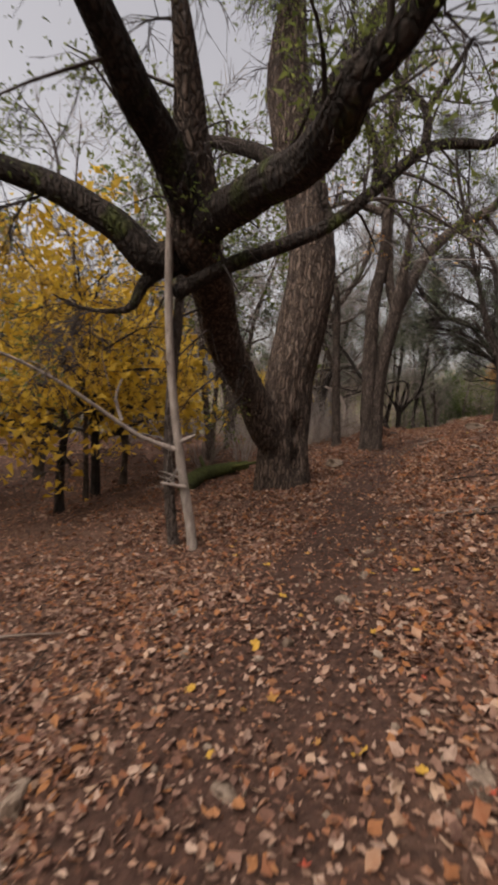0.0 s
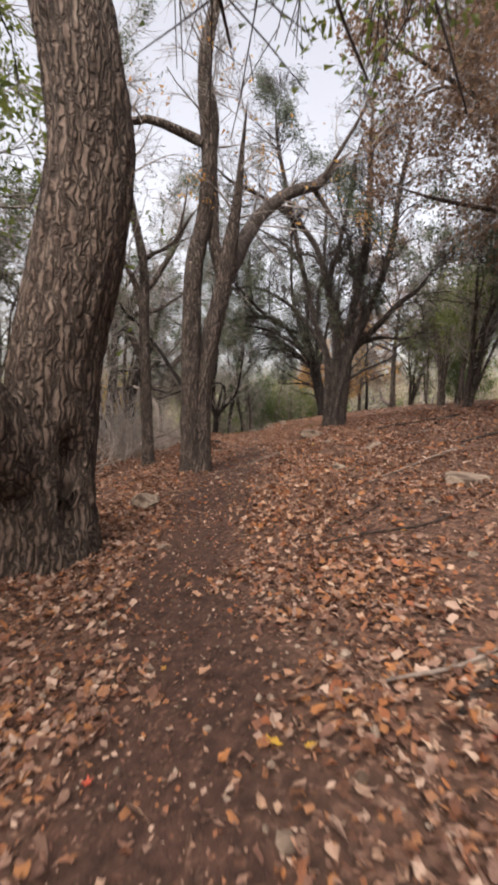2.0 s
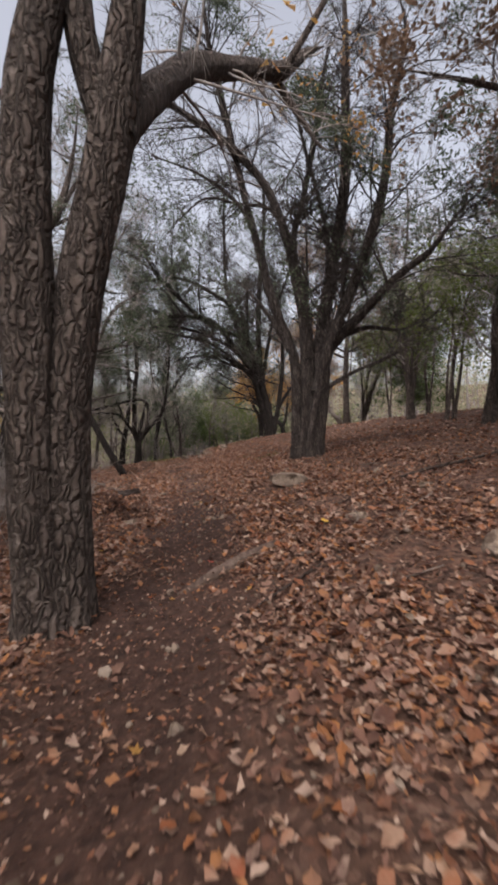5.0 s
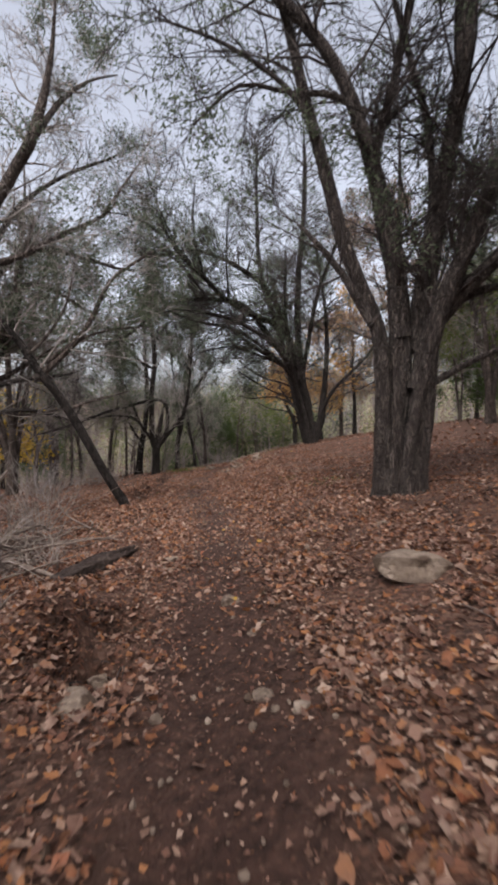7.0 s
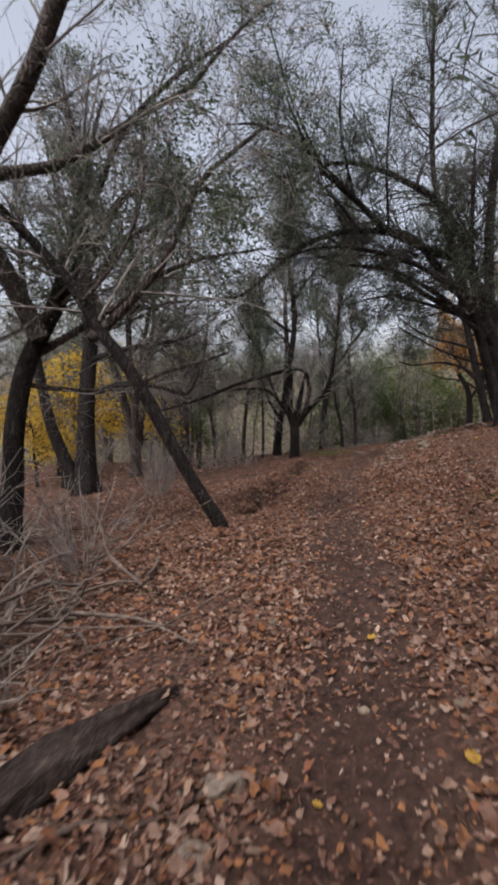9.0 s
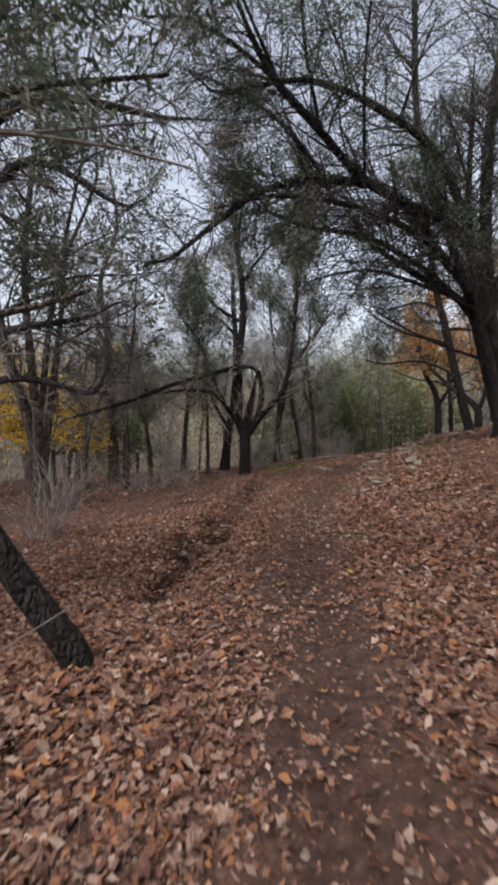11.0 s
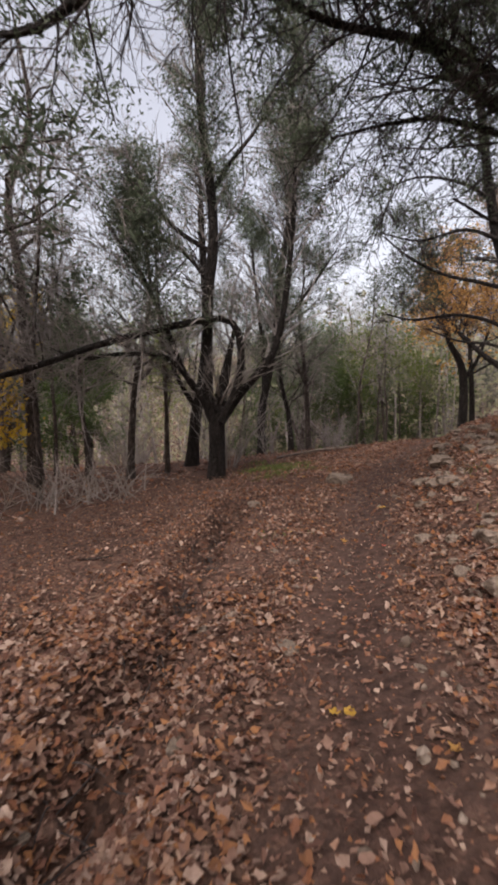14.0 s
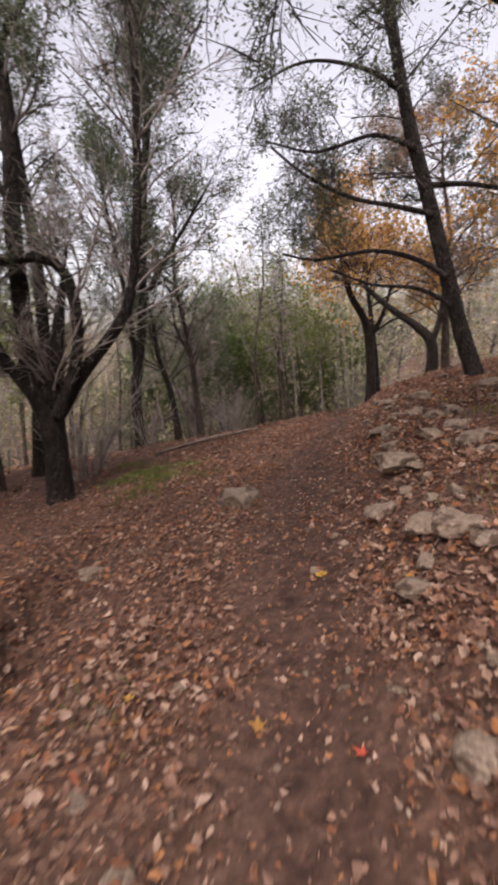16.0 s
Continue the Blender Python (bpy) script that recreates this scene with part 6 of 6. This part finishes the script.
def dead_branch(name, label, run, material, seed, forks=2, sides=10, ridge=0.12, category="branch"):
    """A fallen stick or log: its body, with short broken side twigs."""
    rng = np.random.RandomState(seed)
    P = np.array(run, float)
    o = P[0, :3].copy()
    P[:, :3] -= o
    Q = resample(P, 0.06)
    Q[:, :3] += np.cumsum(rng.normal(0, 0.25, (len(Q), 3)), 0) * Q[:, 3:4] * 0.12
    V, F = tube(Q, sides, ridge, 5, rng)
    root = new(name, mesh_of(name, V, F, material))
    root.location = o
    tagged(root, label, category)
    for j in range(forks):
        k = rng.randint(len(Q) // 4, len(Q) - 1)
        w = norm(np.array([rng.normal(), rng.normal(), 0.7]))
        L = rng.uniform(3, 8) * Q[k, 3] + 0.05
        R = np.array([[*Q[k, :3], Q[k, 3] * 0.42], [*(Q[k, :3] + w * L * 0.5), Q[k, 3] * 0.3], [*(Q[k, :3] + w * L + rng.normal(0, 0.02, 3)), Q[k, 3] * 0.22]])
        V, F = tube(resample(R, 0.05), 6, 0.05, 3, rng)
        part("side_twig", mesh_of("side_twig", V, F, material), root)
    return root


root_wood = mat("root_bark", [(0.05, 0.033, 0.026), (0.105, 0.072, 0.056), (0.18, 0.13, 0.105)], 14, 0.95, 1.0, 30)
dead_branch("exposed_root", "brown exposed tree root lying across the dirt trail", on_ground([(-1.4, 11.42, -0.03, 0.035), (-1.2, 11.52, 0.015, 0.04), (-1.02, 11.62, 0.03, 0.04), (-0.85, 11.72, 0.025, 0.036), (-0.6, 11.77, 0.015, 0.03), (-0.3, 11.78, -0.02, 0.022)]), root_wood, 1, 0, 14, 0.3, category="root")
dead_branch("exposed_root", "brown exposed tree root beside the trail", on_ground([(-0.75, 11.38, -0.01, 0.022), (-0.55, 11.34, 0.02, 0.024), (-0.33, 11.24, 0.0, 0.02), (-0.25, 11.1, -0.02, 0.015)]), root_wood, 2, 0, 12, 0.25, category="root")
dead_branch("fallen_log", "dark rotting log lying in brown leaves", on_ground([(-3.0, 15.5, -0.05, 0.05), (-2.92, 15.75, 0.0, 0.08), (-2.78, 16.16, 0.04, 0.085), (-2.66, 16.5, 0.05, 0.08), (-2.52, 16.85, 0.04, 0.06), (-2.44, 17.05, 0.0, 0.03)]), rotten, 3, 0, 18, 0.42, "log")
dead_branch("fallen_branch", "crooked grey fallen branch in the leaves", on_ground([(-2.6, 15.95, 0.02, 0.01), (-2.42, 16.17, 0.025, 0.013), (-2.22, 16.22, 0.02, 0.012), (-2.07, 16.36, 0.02, 0.009), (-1.99, 16.5, 0.03, 0.006)]), root_wood, 4, 3)
dead_branch("fallen_branch", "bleached dead branch lying on the slope", on_ground([(0.1, 8.42, 0.03, 0.007), (0.57, 8.83, 0.05, 0.01), (1.05, 9.22, 0.07, 0.012), (1.5, 9.5, 0.07, 0.012)]), dead_wood, 5, 3)
dead_branch("fallen_branch", "thin dead branch lying in the leaves", on_ground([(-0.45, 6.93, 0.02, 0.007), (-0.17, 6.96, 0.03, 0.009), (0.3, 6.94, 0.04, 0.01), (0.6, 7.1, 0.03, 0.008)]), rotten, 6, 3)
dead_branch("fallen_branch", "dark dead sticks beside the trail", on_ground([(-0.15, 4.9, 0.03, 0.014), (0.05, 5.1, 0.03, 0.016), (0.35, 5.2, 0.04, 0.015)]), rotten, 7, 4)
dead_branch("fallen_branch", "pale thin stick beside the trail", on_ground([(-0.35, 5.15, 0.02, 0.008), (0.0, 5.2, 0.04, 0.01), (0.4, 5.5, 0.03, 0.009)]), dead_wood, 8, 2)
dead_branch("mossy_log", "fallen log covered with green moss", on_ground([(-4.5, 7.1, 0.08, 0.13), (-4.7, 7.9, 0.14, 0.14), (-4.6, 8.5, 0.16, 0.13), (-4.3, 9.1, 0.12, 0.1)]), moss, 9, 2, 14, 0.15, "log")
dead_branch("fallen_branch", "grey dead branch propped in the brush", on_ground([(-3.0, 16.0, 0.05, 0.02), (-3.5, 16.4, 0.12, 0.024), (-4.1, 16.7, 0.25, 0.022), (-4.7, 16.8, 0.3, 0.018)]), dead_wood, 10, 4)
dead_branch("dead_snag", "curved bleached dead trunk standing in the brush", on_ground([(-4.57, 17.85, -0.1, 0.08), (-4.5, 17.8, 0.4, 0.075), (-4.46, 17.75, 0.85, 0.07), (-4.56, 17.7, 1.32, 0.06), (-4.82, 17.6, 1.65, 0.05), (-5.15, 17.5, 1.82, 0.035)]), bark_pale, 11, 4, category="snag")
dead_branch("dead_snag", "white broken dead trunk among the far shrubs", on_ground([(6.4, 35.4, -0.1, 0.16), (6.1, 35.3, 0.6, 0.13), (5.7, 35.3, 1.0, 0.1), (5.5, 35.4, 1.8, 0.06)]), bark_pale, 12, 5, category="snag")
dead_branch("fallen_branch", "long dead bough sunk in the leaf litter", on_ground([(0.5, 12.9, 0.03, 0.014), (1.2, 13.3, 0.04, 0.018), (2.2, 13.5, 0.05, 0.02), (3.0, 13.9, 0.05, 0.018)]), rotten, 13, 4)
dead_branch("fallen_branch", "long dead bough sunk in the leaf litter", on_ground([(1.6, 9.9, 0.03, 0.018), (2.6, 10.6, 0.04, 0.024), (3.8, 11.0, 0.05, 0.024)]), rotten, 14, 4)
dead_branch("fallen_branch", "grey pole lying at the foot of the trees", on_ground([(-3.6, 34.3, 0.05, 0.03), (-2.6, 34.7, 0.06, 0.035), (-1.6, 35.0, 0.05, 0.03)]), dead_wood, 15, 2)
rb = np.random.RandomState(61)
for i in range(80):
    y = rb.uniform(1, 31)
    side = rb.choice([-1, 1, 1])
    x = float(interp(np.array(y), TRAIL_Y, TRAIL_X)) + side * rb.uniform(1.1, 3.6)
    a, L = rb.uniform(0, 6.283), rb.uniform(0.25, 1.1)
    r = rb.uniform(0.004, 0.011)
    dx, dy = math.cos(a) * L, math.sin(a) * L
    dead_branch("fallen_stick", "thin dry stick lying in the leaf litter", on_ground([(x, y, 0.02, r), (x + dx * 0.5 + 0.03, y + dy * 0.5, 0.03, r), (x + dx, y + dy, 0.025, r * 0.6)]), (dead_wood, rotten)[i % 2], 100 + i, 1, 6, category="stick")


def brush_pile():
    """A heap of dead grey branches."""
    rng = np.random.RandomState(14)
    x0, y0 = -4.1, 16.9
    root = group_empty("brush_pile", x0, y0, gz(x0, y0))
    tagged(root, "heap of dead grey branches beside the trail", "brush pile")
    for j in range(110):
        p = np.array([rng.normal(-0.1, 0.5), rng.normal(-0.2, 1.0)])
        a = rng.uniform(0, 6.283)
        L = rng.uniform(0.6, 1.7)
        h0 = gz(x0 + p[0], y0 + p[1]) - gz(x0, y0) + abs(rng.normal(0, 0.14))
        w = np.array([math.cos(a), math.sin(a), rng.uniform(-0.05, 0.5)])
        r = rng.uniform(0.006, 0.022)
        P = [[p[0], p[1], h0, r], [*(np.array([*p, h0]) + w * L * 0.4 + rng.normal(0, 0.06, 3)), r * 0.8], [*(np.array([*p, h0]) + w * L * 0.75 + rng.normal(0, 0.09, 3)), r * 0.6], [*(np.array([*p, h0]) + w * L), r * 0.3]]
        V, F = tube(resample(P, 0.12), 5, 0.05, 3, rng)
        part("dead_bough", mesh_of("dead_bough", V, F, dead_wood), root)


brush_pile()


def dead_bramble(x0, y0, n, wide, high, seed):
    """A standing tangle of dead vines and thin canes."""
    rng = np.random.RandomState(seed)
    root = group_empty("dead_bramble", x0, y0, gz(x0, y0))
    tagged(root, "tangle of bleached dead vines and canes", "bramble", "dead brambles")
    px, py = rng.normal(0, wide, n), rng.normal(0, wide, n)
    S = np.stack([px, py, ground_z(x0 + px, y0 + py) - gz(x0, y0) - 0.02], 1)
    a, t = rng.uniform(0, 6.283, n), rng.uniform(0.1, 1.3, n)
    W = norm(np.stack([np.cos(a) * t, np.sin(a) * t, np.ones(n)], 1))
    pile = Pile()
    V, F, at_ = twig_batch(S, W, rng.uniform(0.5, 1.0, n) * high, rng.uniform(0.006, 0.018, n), np.full(n, 0.004), 7, 5, rng, 0.45, 0.3)
    pile.add(V, F)
    full = at_(np.tile(np.linspace(0, 1, 41), (n, 1)))
    m = n * 3
    k, q = rng.randint(0, n, m), rng.randint(6, 39, m)
    W3 = norm(norm(full[k, q + 1] - full[k, q]) + norm(rng.normal(size=(m, 3))))
    V, F, _ = twig_batch(full[k, q], W3, rng.uniform(0.15, 0.5, m), np.full(m, 0.005), np.full(m, 0.0025), 4, 3, rng, 0.5, 0.15)
    pile.add(V, F)
    tagged(part("cane_tangle", pile.mesh("cane_tangle", bark_pale), root), kind="stuff")


for i, (x, y, n, w, h) in enumerate(((-4.35, 16.0, 34, 0.35, 1.1), (-4.75, 16.9, 38, 0.4, 1.5), (-4.0, 15.3, 24, 0.35, 0.7), (-4.9, 18.0, 30, 0.4, 1.6), (-3.75, 16.6, 20, 0.35, 0.5), (-4.4, 14.7, 26, 0.4, 0.9), (-4.3, 12.9, 30, 0.4, 1.5), (-5.0, 12.2, 34, 0.45, 1.8), (-5.6, 13.4, 34, 0.5, 1.8), (-6.0, 30.3, 22, 0.35, 1.5), (-6.8, 29.6, 22, 0.4, 1.6), (-7.6, 30.4, 26, 0.5, 1.7))):
    dead_bramble(x, y, n, w, h, 400 + i)


def grass_tuft(x, y, n, high, seed):
    rng = np.random.RandomState(seed)
    a, t = rng.uniform(0, 6.283, n), rng.uniform(0.2, 1.0, n)
    px, py = x + rng.normal(0, 0.18, n), y + rng.normal(0, 0.18, n)
    S = np.stack([px, py, ground_z(px, py)], 1)
    W = norm(np.stack([np.cos(a) * t, np.sin(a) * t, np.ones(n)], 1))
    L = rng.uniform(0.5, 1.0, n) * high
    d = np.stack([-np.sin(a), np.cos(a), np.zeros(n)], 1) * 0.004
    m = S + W * (L * 0.6)[:, None]
    e = S + W * L[:, None] + np.array([0, 0, -1]) * (L * 0.2)[:, None] + W * np.array([1, 1, 0]) * (L * 0.3)[:, None]
    V = np.stack([S - d, S + d, m + d * 0.8, m - d * 0.8, e + d * 0.15, e - d * 0.15], 1).reshape(-1, 3)
    i = np.arange(n)[:, None] * 6
    F = np.concatenate([i + np.array([[0, 1, 2, 3]]), i + np.array([[3, 2, 4, 5]])], 0)
    ob = new("grass_tuft", mesh_of("grass_tuft", V, F, green_light, False))
    tagged(ob, "small tuft of green grass among dead leaves", "grass", "grass tufts", "stuff")


for i, (x, y, n, hgt) in enumerate(((-3.5, 32.3, 420, 0.14), (-3.2, 31.6, 380, 0.12), (-3.8, 31.9, 300, 0.14), (-2.9, 32.2, 260, 0.12), (-3.4, 30.9, 240, 0.12), (-2.7, 31.2, 160, 0.1), (-3.13, 23.08, 40, 0.1), (-3.9, 33.4, 140, 0.15), (-3.3, 18.6, 70, 0.1), (0.2, 19.4, 110, 0.14), (-0.3, 21.0, 90, 0.12), (-2.95, 26.95, 30, 0.08), (-0.4, 26.6, 30, 0.1), (-0.7, 27.6, 60, 0.12), (-0.2, 28.4, 80, 0.14), (-0.9, 26.4, 40, 0.1), (0.3, 29.6, 80, 0.14))):
    grass_tuft(x, y, n, hgt, 200 + i)
